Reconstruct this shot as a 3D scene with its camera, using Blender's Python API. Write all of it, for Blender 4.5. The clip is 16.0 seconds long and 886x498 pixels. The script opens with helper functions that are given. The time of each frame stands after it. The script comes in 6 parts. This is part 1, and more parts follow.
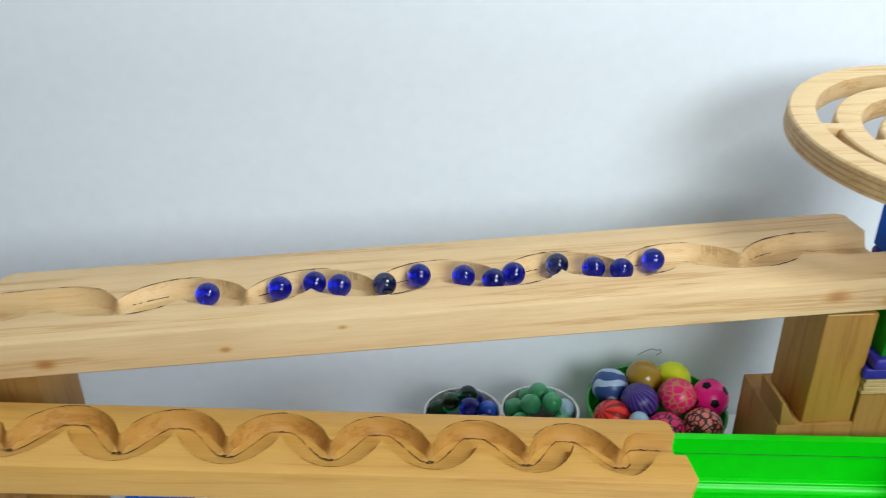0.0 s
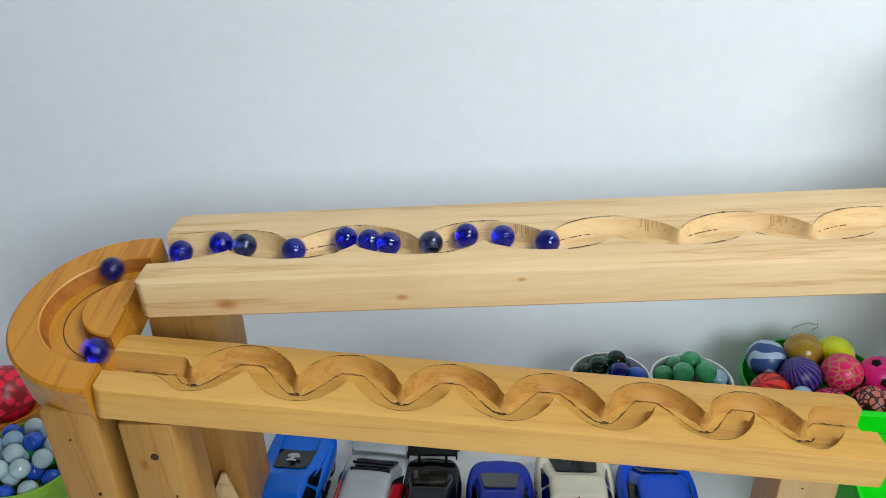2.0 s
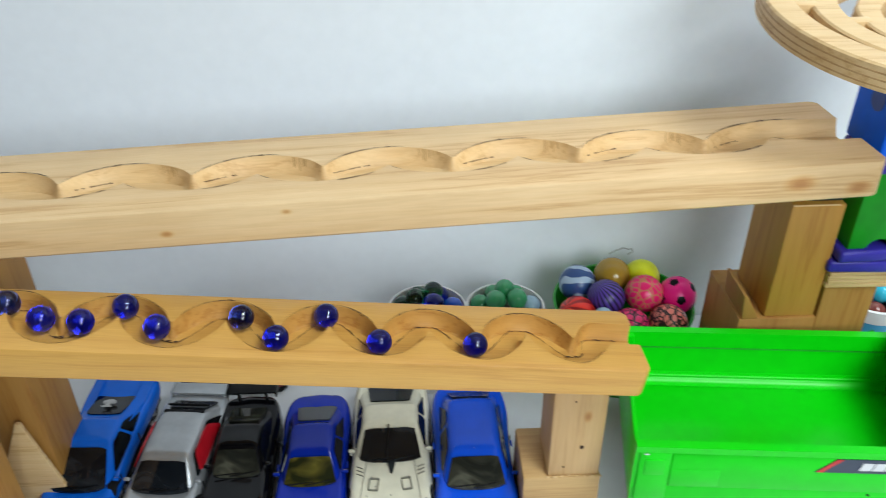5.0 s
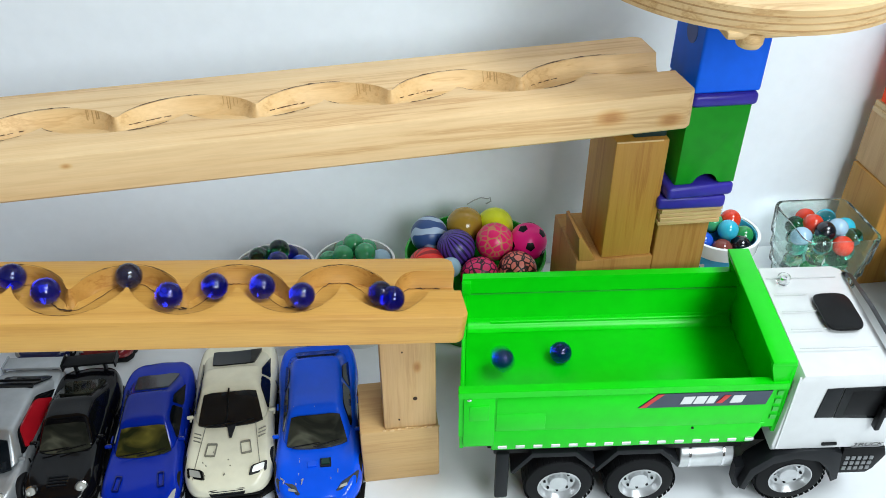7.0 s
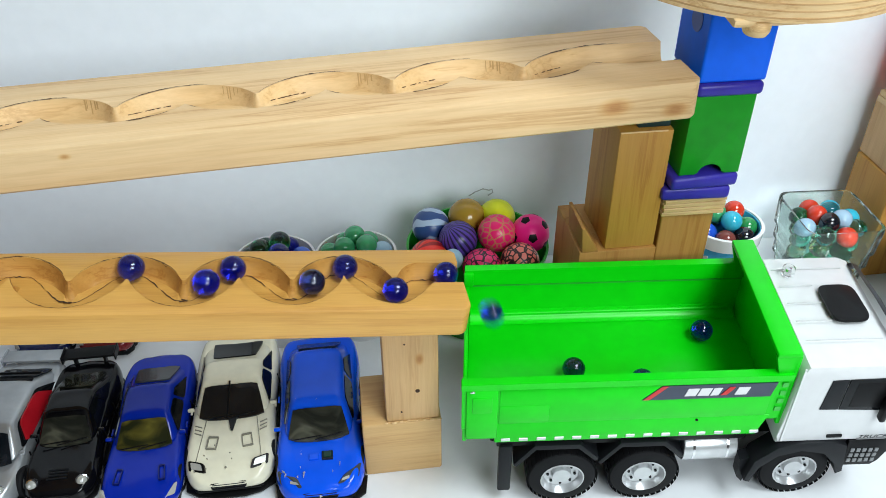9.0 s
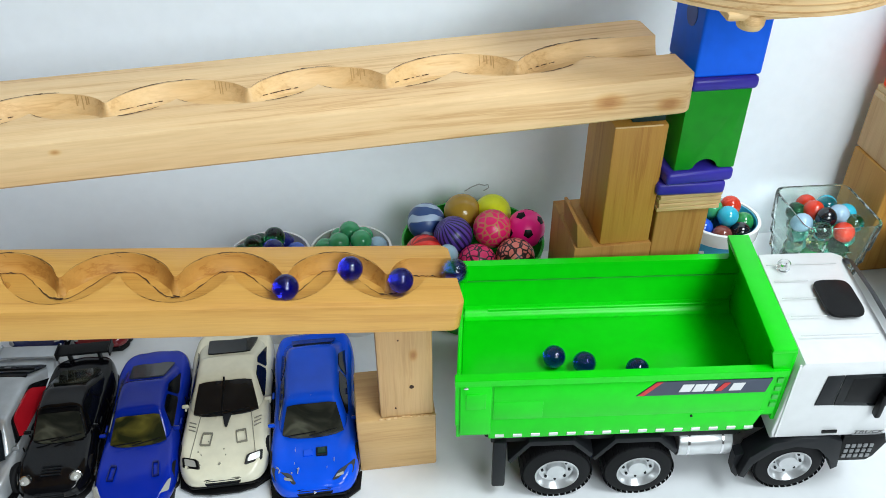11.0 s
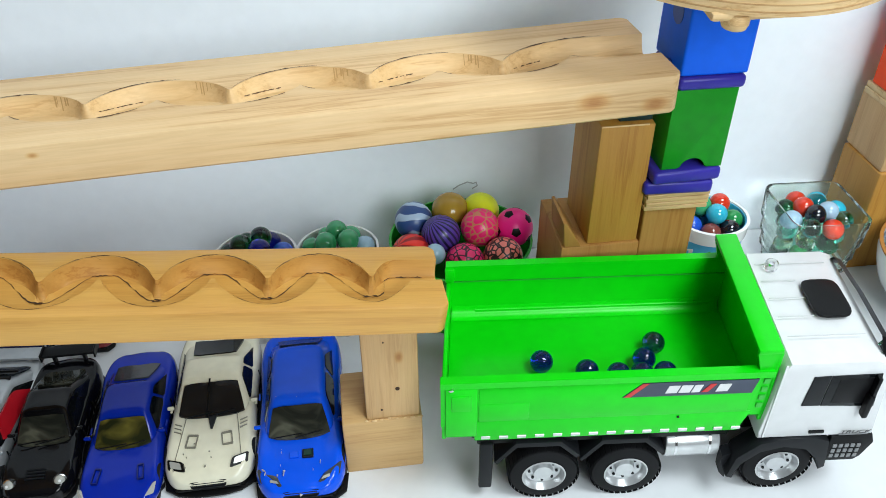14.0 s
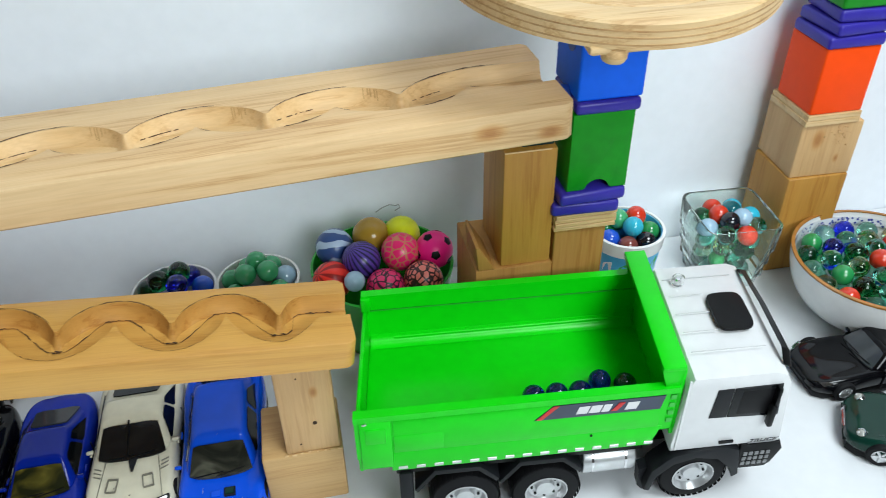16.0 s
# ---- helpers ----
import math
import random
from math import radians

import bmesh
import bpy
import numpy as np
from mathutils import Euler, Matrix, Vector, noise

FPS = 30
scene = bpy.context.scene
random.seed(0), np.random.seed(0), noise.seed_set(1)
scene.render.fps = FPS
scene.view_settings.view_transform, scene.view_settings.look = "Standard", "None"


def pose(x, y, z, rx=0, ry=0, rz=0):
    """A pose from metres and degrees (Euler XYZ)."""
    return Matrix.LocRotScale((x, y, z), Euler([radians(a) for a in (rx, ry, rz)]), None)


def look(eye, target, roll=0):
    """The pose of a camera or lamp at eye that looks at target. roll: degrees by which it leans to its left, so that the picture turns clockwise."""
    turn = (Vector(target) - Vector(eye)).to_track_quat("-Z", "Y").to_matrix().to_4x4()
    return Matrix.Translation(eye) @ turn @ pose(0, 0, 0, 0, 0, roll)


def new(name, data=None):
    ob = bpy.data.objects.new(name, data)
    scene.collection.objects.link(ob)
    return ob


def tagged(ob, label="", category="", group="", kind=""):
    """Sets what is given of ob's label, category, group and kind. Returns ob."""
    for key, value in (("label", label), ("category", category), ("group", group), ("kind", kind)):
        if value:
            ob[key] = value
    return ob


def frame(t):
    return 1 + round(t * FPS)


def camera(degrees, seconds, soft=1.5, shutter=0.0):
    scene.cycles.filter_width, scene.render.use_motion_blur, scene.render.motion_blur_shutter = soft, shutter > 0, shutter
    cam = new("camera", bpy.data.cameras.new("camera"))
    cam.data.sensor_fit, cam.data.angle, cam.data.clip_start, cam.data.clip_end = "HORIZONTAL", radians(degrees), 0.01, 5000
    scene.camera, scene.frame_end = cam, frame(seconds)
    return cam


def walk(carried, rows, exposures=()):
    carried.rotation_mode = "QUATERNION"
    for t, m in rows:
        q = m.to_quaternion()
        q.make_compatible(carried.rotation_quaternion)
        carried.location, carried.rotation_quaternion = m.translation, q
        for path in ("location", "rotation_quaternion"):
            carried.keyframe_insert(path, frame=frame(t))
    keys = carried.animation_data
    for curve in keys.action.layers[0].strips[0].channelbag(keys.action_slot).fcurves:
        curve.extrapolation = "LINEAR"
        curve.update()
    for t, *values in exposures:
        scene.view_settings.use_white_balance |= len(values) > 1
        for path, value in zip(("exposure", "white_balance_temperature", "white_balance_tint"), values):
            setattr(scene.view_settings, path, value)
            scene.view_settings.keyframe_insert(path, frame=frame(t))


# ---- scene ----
# Metres. x runs along the wall to the right, y towards the wall, z up; the white table top is z = 0.
cam = camera(58.80, 16.0, soft=0.5, shutter=0.4)
PATH = [
    (0, (-0.0133, -0.3969, 0.5415), (0.0050, 0.0486, 0.3152), -0.56),
    (0.5, (-0.0355, -0.3954, 0.5316), (-0.0423, 0.0478, 0.3001), -0.97),
    (1, (-0.0546, -0.3979, 0.5270), (-0.0735, 0.0446, 0.2950), -1.07),
    (1.5, (-0.0734, -0.3923, 0.5229), (-0.1005, 0.0470, 0.2856), -1.32),
    (2, (-0.0769, -0.3901, 0.5233), (-0.1098, 0.0469, 0.2826), -1.62),
    (2.5, (-0.0736, -0.3925, 0.5248), (-0.1081, 0.0456, 0.2862), -1.72),
    (3, (-0.0705, -0.3913, 0.5242), (-0.1062, 0.0462, 0.2848), -1.78),
    (3.5, (-0.0702, -0.3892, 0.5240), (-0.1067, 0.0469, 0.2820), -1.81),
    (4, (-0.0626, -0.3907, 0.5200), (-0.0914, 0.0421, 0.2712), -1.41),
    (4.5, (-0.0264, -0.3976, 0.5182), (-0.0370, 0.0304, 0.2600), -1.06),
    (5, (0.0216, -0.3953, 0.5143), (0.0363, 0.0247, 0.2435), -0.53),
    (5.2, (0.0375, -0.3939, 0.5129), (0.0617, 0.0224, 0.2370), -0.33),
    (7.3, (0.1068, -0.3924, 0.4912), (0.1578, 0.0128, 0.2027), -0.26),
    (7.5, (0.1064, -0.3918, 0.4906), (0.1570, 0.0133, 0.2021), -0.34),
    (8, (0.1030, -0.3902, 0.4894), (0.1543, 0.0145, 0.2002), -0.25),
    (8.5, (0.1036, -0.3888, 0.4898), (0.1540, 0.0144, 0.1985), -0.33),
    (9, (0.1042, -0.3896, 0.4896), (0.1548, 0.0130, 0.1975), -0.30),
    (11.5, (0.1093, -0.3877, 0.4884), (0.1595, 0.0125, 0.1929), -0.40),
    (12, (0.1093, -0.3872, 0.4896), (0.1598, 0.0124, 0.1932), -0.40),
    (12.5, (0.1106, -0.3869, 0.4881), (0.1614, 0.0123, 0.1914), -0.41),
    (13, (0.1135, -0.3847, 0.4861), (0.1649, 0.0136, 0.1883), -0.40),
    (13.5, (0.1157, -0.3831, 0.4887), (0.1676, 0.0151, 0.1908), -0.44),
    (14, (0.1169, -0.3825, 0.4908), (0.1693, 0.0152, 0.1923), -0.37),
    (14.5, (0.1223, -0.3843, 0.4914), (0.1746, 0.0131, 0.1924), -0.43),
    (15, (0.1327, -0.3811, 0.4943), (0.1863, 0.0156, 0.1948), -0.49),
    (15.5, (0.1413, -0.3827, 0.5052), (0.2023, 0.0134, 0.2063), -0.65),
    (16, (0.1547, -0.3789, 0.5091), (0.2308, 0.0148, 0.2105), -1.03),
]
walk(cam, [(t, look(eye, target, roll)) for t, eye, target, roll in PATH], [(0, -0.06), (3, 0.04), (5, 0.03), (7.5, 0.07), (14.5, 0.04), (16, -0.08)])

# ---- light ----
world = bpy.data.worlds.new("room_air")
world.use_nodes = True
world.node_tree.nodes["Background"].inputs[0].default_value = (0.80, 0.88, 1.0, 1)
world.node_tree.nodes["Background"].inputs[1].default_value = 0.35
scene.world = world


def lamp(name, eye, target, size, power, colour):
    data = bpy.data.lights.new(name, "AREA")
    data.shape, data.size, data.size_y = "RECTANGLE", size[0], size[1]
    data.energy, data.color = power, colour
    ob = new(name, data)
    ob.matrix_world = look(eye, target)
    return ob


lamp("ceiling_lamp", (0.85, -0.62, 1.75), (0.36, 0.1, 0.1), (0.8, 0.6), 27.5, (0.86, 0.96, 1.0))
# Added low fill from the front; no real lamp stands there.
lamp("floor_lamp_light", (0.50, -1.05, 0.76), (0.34, 0.1, 0.15), (0.60, 0.50), 11.0, (0.86, 0.96, 1.0))


# ---- materials ----
def material(name):
    m = bpy.data.materials.new(name)
    m.use_nodes = True
    nt = m.node_tree
    return m, nt, nt.nodes["Principled BSDF"]


def node(nt, kind, **values):
    n = nt.nodes.new(kind)
    for key, value in values.items():
        n.inputs[key.replace("_", " ")].default_value = value
    return n


def ramp(nt, fac, stops):
    r = nt.nodes.new("ShaderNodeValToRGB")
    while len(r.color_ramp.elements) < len(stops):
        r.color_ramp.elements.new(0.5)
    for e, (at, c) in zip(r.color_ramp.elements, stops):
        e.position, e.color = at, (*c, 1)
    nt.links.new(fac, r.inputs["Fac"])
    return r.outputs["Color"]


def mix(nt, fac, a, b, blend="MIX"):
    m = nt.nodes.new("ShaderNodeMix")
    m.data_type, m.blend_type = "RGBA", blend
    for socket, v in ((m.inputs[0], fac), (m.inputs[6], a), (m.inputs[7], b)):
        if isinstance(v, (int, float)):
            socket.default_value = v
        elif isinstance(v, tuple):
            socket.default_value = (*v, 1)
        else:
            nt.links.new(v, socket)
    return m.outputs[2]


def bump(nt, bsdf, height, strength, distance):
    b = node(nt, "ShaderNodeBump", Strength=strength, Distance=distance)
    nt.links.new(height, b.inputs["Height"])
    nt.links.new(b.outputs["Normal"], bsdf.inputs["Normal"])


def coords(nt, scale=(1, 1, 1), kind="Object", turn=(0, 0, 0)):
    tc, mp = nt.nodes.new("ShaderNodeTexCoord"), nt.nodes.new("ShaderNodeMapping")
    mp.inputs["Scale"].default_value = scale
    mp.inputs["Rotation"].default_value = turn
    nt.links.new(tc.outputs[kind], mp.inputs["Vector"])
    return mp.outputs["Vector"]


def plain(name, colour, rough=0.5, metal=0.0, coat=0.0, grain=0.06, spec=0.5):
    """A surface of one colour with faint unevenness and fine relief."""
    m, nt, b = material(name)
    n = node(nt, "ShaderNodeTexNoise", Scale=90.0, Detail=6.0)
    nt.links.new(coords(nt), n.inputs["Vector"])
    dark = tuple(c * (1 - 2 * grain) for c in colour)
    light = tuple(min(1, c * (1 + grain)) for c in colour)
    nt.links.new(ramp(nt, n.outputs["Fac"], [(0.3, dark), (0.7, light)]), b.inputs["Base Color"])
    b.inputs["Roughness"].default_value, b.inputs["Metallic"].default_value = rough, metal
    b.inputs["Coat Weight"].default_value, b.inputs["Coat Roughness"].default_value = coat, 0.04
    b.inputs["Specular IOR Level"].default_value = spec
    bump(nt, b, n.outputs["Fac"], 0.08, 0.0004)
    return m


def wood(name, light, dark, along="x", rough=0.55, knots=(), rings=1.0, coat=0.0, lined=0.8):
    """Pine: long streaks along one axis of the object, growth lines, fine pores, and knots at given places."""
    m, nt, b = material(name)
    long = {"x": (1.2, 26, 26), "y": (26, 1.2, 26), "z": (26, 26, 1.2)}[along]
    fine = tuple(v * 11 for v in long)
    broad = node(nt, "ShaderNodeTexNoise", Scale=1.6 * rings, Detail=3.0, Distortion=0.6)
    streak = node(nt, "ShaderNodeTexNoise", Scale=5.0 * rings, Detail=5.0, Roughness=0.6, Distortion=0.3)
    pores = node(nt, "ShaderNodeTexNoise", Scale=3.0, Detail=3.0)
    blotch = node(nt, "ShaderNodeTexNoise", Scale=14.0, Detail=4.0)
    for n, s in ((broad, long), (streak, long), (pores, fine), (blotch, (1, 1, 1))):
        nt.links.new(coords(nt, s), n.inputs["Vector"])
    middle = tuple((p + q) / 2 for p, q in zip(light, dark))
    base = ramp(nt, broad.outputs["Fac"], [(0.30, middle), (0.55, light), (0.75, tuple(0.94 * c for c in light))])
    lines = ramp(nt, streak.outputs["Fac"], [(0.42, (1, 1, 1)), (0.54, (0.96, 0.92, 0.86)), (0.60, (0.74, 0.60, 0.44)), (0.64, (0.94, 0.89, 0.82))])
    c = mix(nt, lined, base, lines, "MULTIPLY")
    c = mix(nt, 0.35, c, ramp(nt, pores.outputs["Fac"], [(0.35, (0.82, 0.78, 0.72)), (0.6, (1, 1, 1))]), "MULTIPLY")
    c = mix(nt, 0.5, c, ramp(nt, blotch.outputs["Fac"], [(0.3, (0.88, 0.84, 0.78)), (0.65, (1, 1, 1))]), "MULTIPLY")
    for x, y, z, r in knots:
        at = node(nt, "ShaderNodeVectorMath")
        at.operation = "DISTANCE"
        squash = {"x": (0.55, 1, 1), "y": (1, 0.55, 1), "z": (1, 1, 0.55)}[along]
        at.inputs[1].default_value = (x * squash[0], y * squash[1], z * squash[2])
        nt.links.new(coords(nt, squash), at.inputs[0])
        wob = nt.nodes.new("ShaderNodeMath")
        wob.operation = "MULTIPLY_ADD"
        nt.links.new(blotch.outputs["Fac"], wob.inputs[0])
        wob.inputs[1].default_value = r * 0.8
        nt.links.new(at.outputs["Value"], wob.inputs[2])
        div = nt.nodes.new("ShaderNodeMath")
        div.operation = "DIVIDE"
        nt.links.new(wob.outputs[0], div.inputs[0])
        div.inputs[1].default_value = r * 2.2
        c = mix(nt, 0.95, c, ramp(nt, div.outputs[0], [(0.30, (0.66, 0.46, 0.28)), (0.48, (0.85, 0.70, 0.52)), (0.58, (0.95, 0.88, 0.76)), (0.74, (1, 1, 1))]), "MULTIPLY")
    nt.links.new(c, b.inputs["Base Color"])
    b.inputs["Roughness"].default_value = rough
    b.inputs["Coat Weight"].default_value, b.inputs["Coat Roughness"].default_value = coat, 0.3
    bump(nt, b, pores.outputs["Fac"], 0.25, 0.0004)
    return m


def glass(name, colour, rough=0.0, ior=1.5, swirl=None, clear=1.0):
    m, nt, b = material(name)
    b.inputs["Transmission Weight"].default_value = clear
    b.inputs["Roughness"].default_value, b.inputs["IOR"].default_value = rough, ior
    n = node(nt, "ShaderNodeTexNoise", Scale=60.0, Detail=2.0, Distortion=2.0)
    nt.links.new(coords(nt), n.inputs["Vector"])
    nt.links.new(ramp(nt, n.outputs["Fac"], [(0.40, colour), (0.62, swirl or tuple(min(1, 1.25 * c) for c in colour))]), b.inputs["Base Color"])
    return m


def striped(name, a, b_col, scale=180.0, distort=6.0, rough=0.35, cut=0.5):
    m, nt, b = material(name)
    w = node(nt, "ShaderNodeTexWave", Scale=scale, Distortion=distort, Detail=2.0)
    nt.links.new(coords(nt), w.inputs["Vector"])
    nt.links.new(ramp(nt, w.outputs["Fac"], [(cut - 0.06, a), (cut + 0.06, b_col)]), b.inputs["Base Color"])
    b.inputs["Roughness"].default_value = rough
    return m


def glinted(name, dark, pale, scale=22.0, rough=0.06):
    """Dark toy-car glazing; its paler patches are painted reflections and glimpses of the interior behind it."""
    m, nt, b = material(name)
    n = node(nt, "ShaderNodeTexNoise", Scale=scale, Detail=3.0, Distortion=1.2)
    nt.links.new(coords(nt, (1, 1.6, 1)), n.inputs["Vector"])
    nt.links.new(ramp(nt, n.outputs["Fac"], [(0.46, dark), (0.60, tuple((p + q) / 3 for p, q in zip(dark, pale))), (0.72, pale)]), b.inputs["Base Color"])
    b.inputs["Roughness"].default_value = rough
    b.inputs["Specular IOR Level"].default_value = 0.38
    return m


def spotted(name, a, b_col, scale=120.0, size=0.35, rough=0.35):
    m, nt, b = material(name)
    v = node(nt, "ShaderNodeTexVoronoi", Scale=scale)
    nt.links.new(coords(nt), v.inputs["Vector"])
    nt.links.new(ramp(nt, v.outputs["Distance"], [(size - 0.04, a), (size + 0.04, b_col)]), b.inputs["Base Color"])
    b.inputs["Roughness"].default_value = rough
    return m


def ribbed(name, a, b_col, ribs=22.0, rough=0.35):
    """Rubber with dark lines running from pole to pole."""
    m, nt, b = material(name)
    g = nt.nodes.new("ShaderNodeTexGradient")
    g.gradient_type = "RADIAL"
    nt.links.new(coords(nt), g.inputs["Vector"])
    fold = nt.nodes.new("ShaderNodeMath")
    fold.operation = "MULTIPLY"
    nt.links.new(g.outputs["Fac"], fold.inputs[0])
    fold.inputs[1].default_value = ribs
    wave = nt.nodes.new("ShaderNodeMath")
    wave.operation = "PINGPONG"
    nt.links.new(fold.outputs[0], wave.inputs[0])
    wave.inputs[1].default_value = 0.5
    nt.links.new(ramp(nt, wave.outputs[0], [(0.16, b_col), (0.26, a)]), b.inputs["Base Color"])
    b.inputs["Roughness"].default_value = rough
    bump(nt, b, wave.outputs[0], 0.5, 0.0006)
    return m


def crackled(name, a, line, scale=130.0, width=0.10, rough=0.35):
    """Rubber with a net of dark lines."""
    m, nt, b = material(name)
    v = node(nt, "ShaderNodeTexVoronoi", Scale=scale)
    v.feature = "DISTANCE_TO_EDGE"
    nt.links.new(coords(nt), v.inputs["Vector"])
    nt.links.new(ramp(nt, v.outputs["Distance"], [(width * 0.6, line), (width, a)]), b.inputs["Base Color"])
    b.inputs["Roughness"].default_value = rough
    bump(nt, b, v.outputs["Distance"], 0.4, 0.0006)
    return m


PINE = wood("pale_pine", (0.745, 0.520, 0.280), (0.61, 0.390, 0.185), lined=0.8, rings=0.6, knots=[(0.060, -0.0215, -0.017, 0.0045), (0.172, -0.0215, -0.016, 0.0024), (0.247, -0.0215, -0.006, 0.0022), (0.575, -0.0215, -0.012, 0.0060), (0.615, -0.0215, -0.018, 0.005)])
PINE_WARM = wood("warm_pine", (0.64, 0.355, 0.085), (0.50, 0.248, 0.046), coat=0.15, rough=0.45, lined=0.5, rings=0.7)
PINE_GOLD = wood("golden_pine", (0.58, 0.245, 0.022), (0.40, 0.145, 0.010), along="y", coat=0.12, rough=0.40, rings=1.0, lined=1.0)
GROOVE_PALE = wood("routed_pale_pine", (0.76, 0.53, 0.27), (0.62, 0.40, 0.18), lined=0.6)
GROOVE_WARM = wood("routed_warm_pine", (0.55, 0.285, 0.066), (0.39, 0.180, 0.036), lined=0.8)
GROOVE_GOLD = wood("routed_golden_pine", (0.42, 0.15, 0.02), (0.28, 0.09, 0.012), rings=2.0)
POST = wood("post_pine", (0.52, 0.262, 0.046), (0.38, 0.170, 0.026), along="z", rings=0.8)
POST_PALE = wood("pale_post_pine", (0.66, 0.42, 0.20), (0.52, 0.30, 0.12), along="z", rings=1.2, lined=0.4, knots=[(-0.012, -0.031, 0.040, 0.006), (0.012, -0.031, 0.018, 0.003), (0.006, -0.0205, 0.060, 0.003)])
POST_LEFT = wood("brown_post_pine", (0.44, 0.225, 0.052), (0.31, 0.145, 0.028), along="z", rings=1.0, knots=[(-0.006, -0.020, 0.176, 0.0035), (0.009, -0.020, 0.145, 0.0022), (-0.010, -0.026, 0.12, 0.003)])
POST_DARK = wood("brown_block_wood", (0.42, 0.212, 0.048), (0.30, 0.135, 0.026), along="z", rings=0.8)
BLOCK = wood("block_pine", (0.64, 0.41, 0.18), (0.50, 0.30, 0.12), along="x", rings=0.8, lined=0.45)
PLY = wood("birch_ply", (0.74, 0.53, 0.28), (0.62, 0.41, 0.19), along="x", rough=0.5)
PLY_EDGE = wood("ply_edge", (0.55, 0.34, 0.15), (0.30, 0.16, 0.06), along="x", rings=1.5)
BURNT = plain("burnt_line", (0.060, 0.030, 0.012), 0.8)
SINGED = plain("singed_line", (0.095, 0.046, 0.016), 0.8)
TICK = plain("brown_cutter_mark", (0.52, 0.32, 0.13), 0.8)
SHIM = plain("dark_teal_plastic", (0.004, 0.03, 0.03), 0.5)
HOLE = plain("nail_hole", (0.05, 0.025, 0.012), 0.9)
ROOM = plain("far_wall_paint", (0.22, 0.21, 0.20), 0.7)
CEILING = plain("ceiling_paint", (0.42, 0.42, 0.42), 0.8)
WALL = plain("white_wall_paint", (0.84, 0.875, 0.92), 0.55, grain=0.010)
TABLE = plain("white_table_top", (0.75, 0.765, 0.785), 0.28, grain=0.012)
PENCIL = plain("pencil_mark", (0.42, 0.43, 0.44), 0.8)
GREEN = plain("green_truck_plastic", (0.002, 0.60, 0.004), 0.32, grain=0.03, spec=0.30)
GREEN_DK = plain("green_tub_plastic", (0.02, 0.42, 0.03), 0.3)
WHITE = plain("white_cab_plastic", (0.68, 0.685, 0.69), 0.22, grain=0.02)
BLACK = plain("black_plastic", (0.004, 0.004, 0.0045), 0.40, spec=0.16)
CHARCOAL = plain("charcoal_plastic", (0.009, 0.010, 0.012), 0.45, spec=0.2)
NAVY = plain("navy_sticker", (0.030, 0.042, 0.075), 0.35)
RED = plain("red_sticker", (0.55, 0.02, 0.02), 0.35)
SILVER = plain("silver_plastic", (0.62, 0.63, 0.64), 0.28, metal=0.7)
HAZE = plain("dull_grey_plastic", (0.20, 0.205, 0.21), 0.4)
ROOF_LINE = plain("roof_groove_shade", (0.52, 0.525, 0.53), 0.4)
CHROME = plain("chrome", (0.75, 0.75, 0.77), 0.12, metal=1.0)
RUBBER = plain("tyre_rubber", (0.006, 0.006, 0.007), 0.65, spec=0.2)
DARK_GLASS = plain("smoked_glass", (0.004, 0.005, 0.006), 0.14, spec=0.2)
CLEAR = glass("clear_plastic", (0.95, 0.995, 0.97), 0.0, 1.13)
BLUE_BLOCK = plain("blue_block_plastic", (0.003, 0.125, 0.86), 0.42, spec=0.2, grain=0.03)
BLUE_SHADE = plain("deep_blue_and_hole_shade", (0.012, 0.06, 0.34), 0.42)
PURPLE = plain("violet_slab_plastic", (0.036, 0.026, 0.34), 0.36, spec=0.35)
GREEN_BLOCK = plain("green_block_plastic", (0.004, 0.27, 0.008), 0.4, spec=0.3)
ORANGE_BLOCK = plain("orange_block_plastic", (0.98, 0.072, 0.002), 0.45, spec=0.2, grain=0.015)
CHINA = plain("white_china", (0.80, 0.80, 0.79), 0.15, grain=0.02)
LIME = plain("lime_plastic", (0.28, 0.55, 0.03), 0.3)
ORANGE_RIM = plain("orange_plastic", (0.75, 0.25, 0.03), 0.3)
DISH_GLASS = glass("greenish_dish_glass", (0.80, 0.93, 0.87), 0.0, 1.22, swirl=(0.90, 0.97, 0.94), clear=0.98)
COBALT = glass("cobalt_glass", (0.008, 0.018, 0.78), swirl=(0.03, 0.06, 1.0), clear=0.96)
COBALT_DEEP = glass("deep_cobalt_glass", (0.008, 0.016, 0.20), swirl=(0.10, 0.16, 0.60), clear=0.97)


# ---- building helpers ----
def link(name, bm, mats, parent=None, m=None, smooth=True, label=""):
    """One bmesh as one mesh object, shaded smooth but for edges sharper than 35 degrees."""
    me = bpy.data.meshes.new(name)
    bmesh.ops.recalc_face_normals(bm, faces=bm.faces)
    for e in bm.edges:
        if len(e.link_faces) == 2 and e.calc_face_angle(0) > radians(35):
            e.smooth = False
    for f in bm.faces:
        f.smooth = smooth
    bm.to_mesh(me)
    bm.free()
    for mt in mats if isinstance(mats, (list, tuple)) else [mats]:
        me.materials.append(mt)
    ob = new(name, me)
    if parent:
        ob.parent = parent
    if m is not None:
        ob.matrix_basis = m
    if label:
        ob["label"] = label
    return ob


def part(name, bm, mats, parent, label="", m=None, smooth=True):
    return link(name, bm, mats, parent, m, smooth, label)


def thing(name, label, category, m=None, group="", kind=""):
    ob = new(name)
    ob.empty_display_size = 0.01
    if m is not None:
        ob.matrix_basis = m
    return tagged(ob, label, category, group, kind)


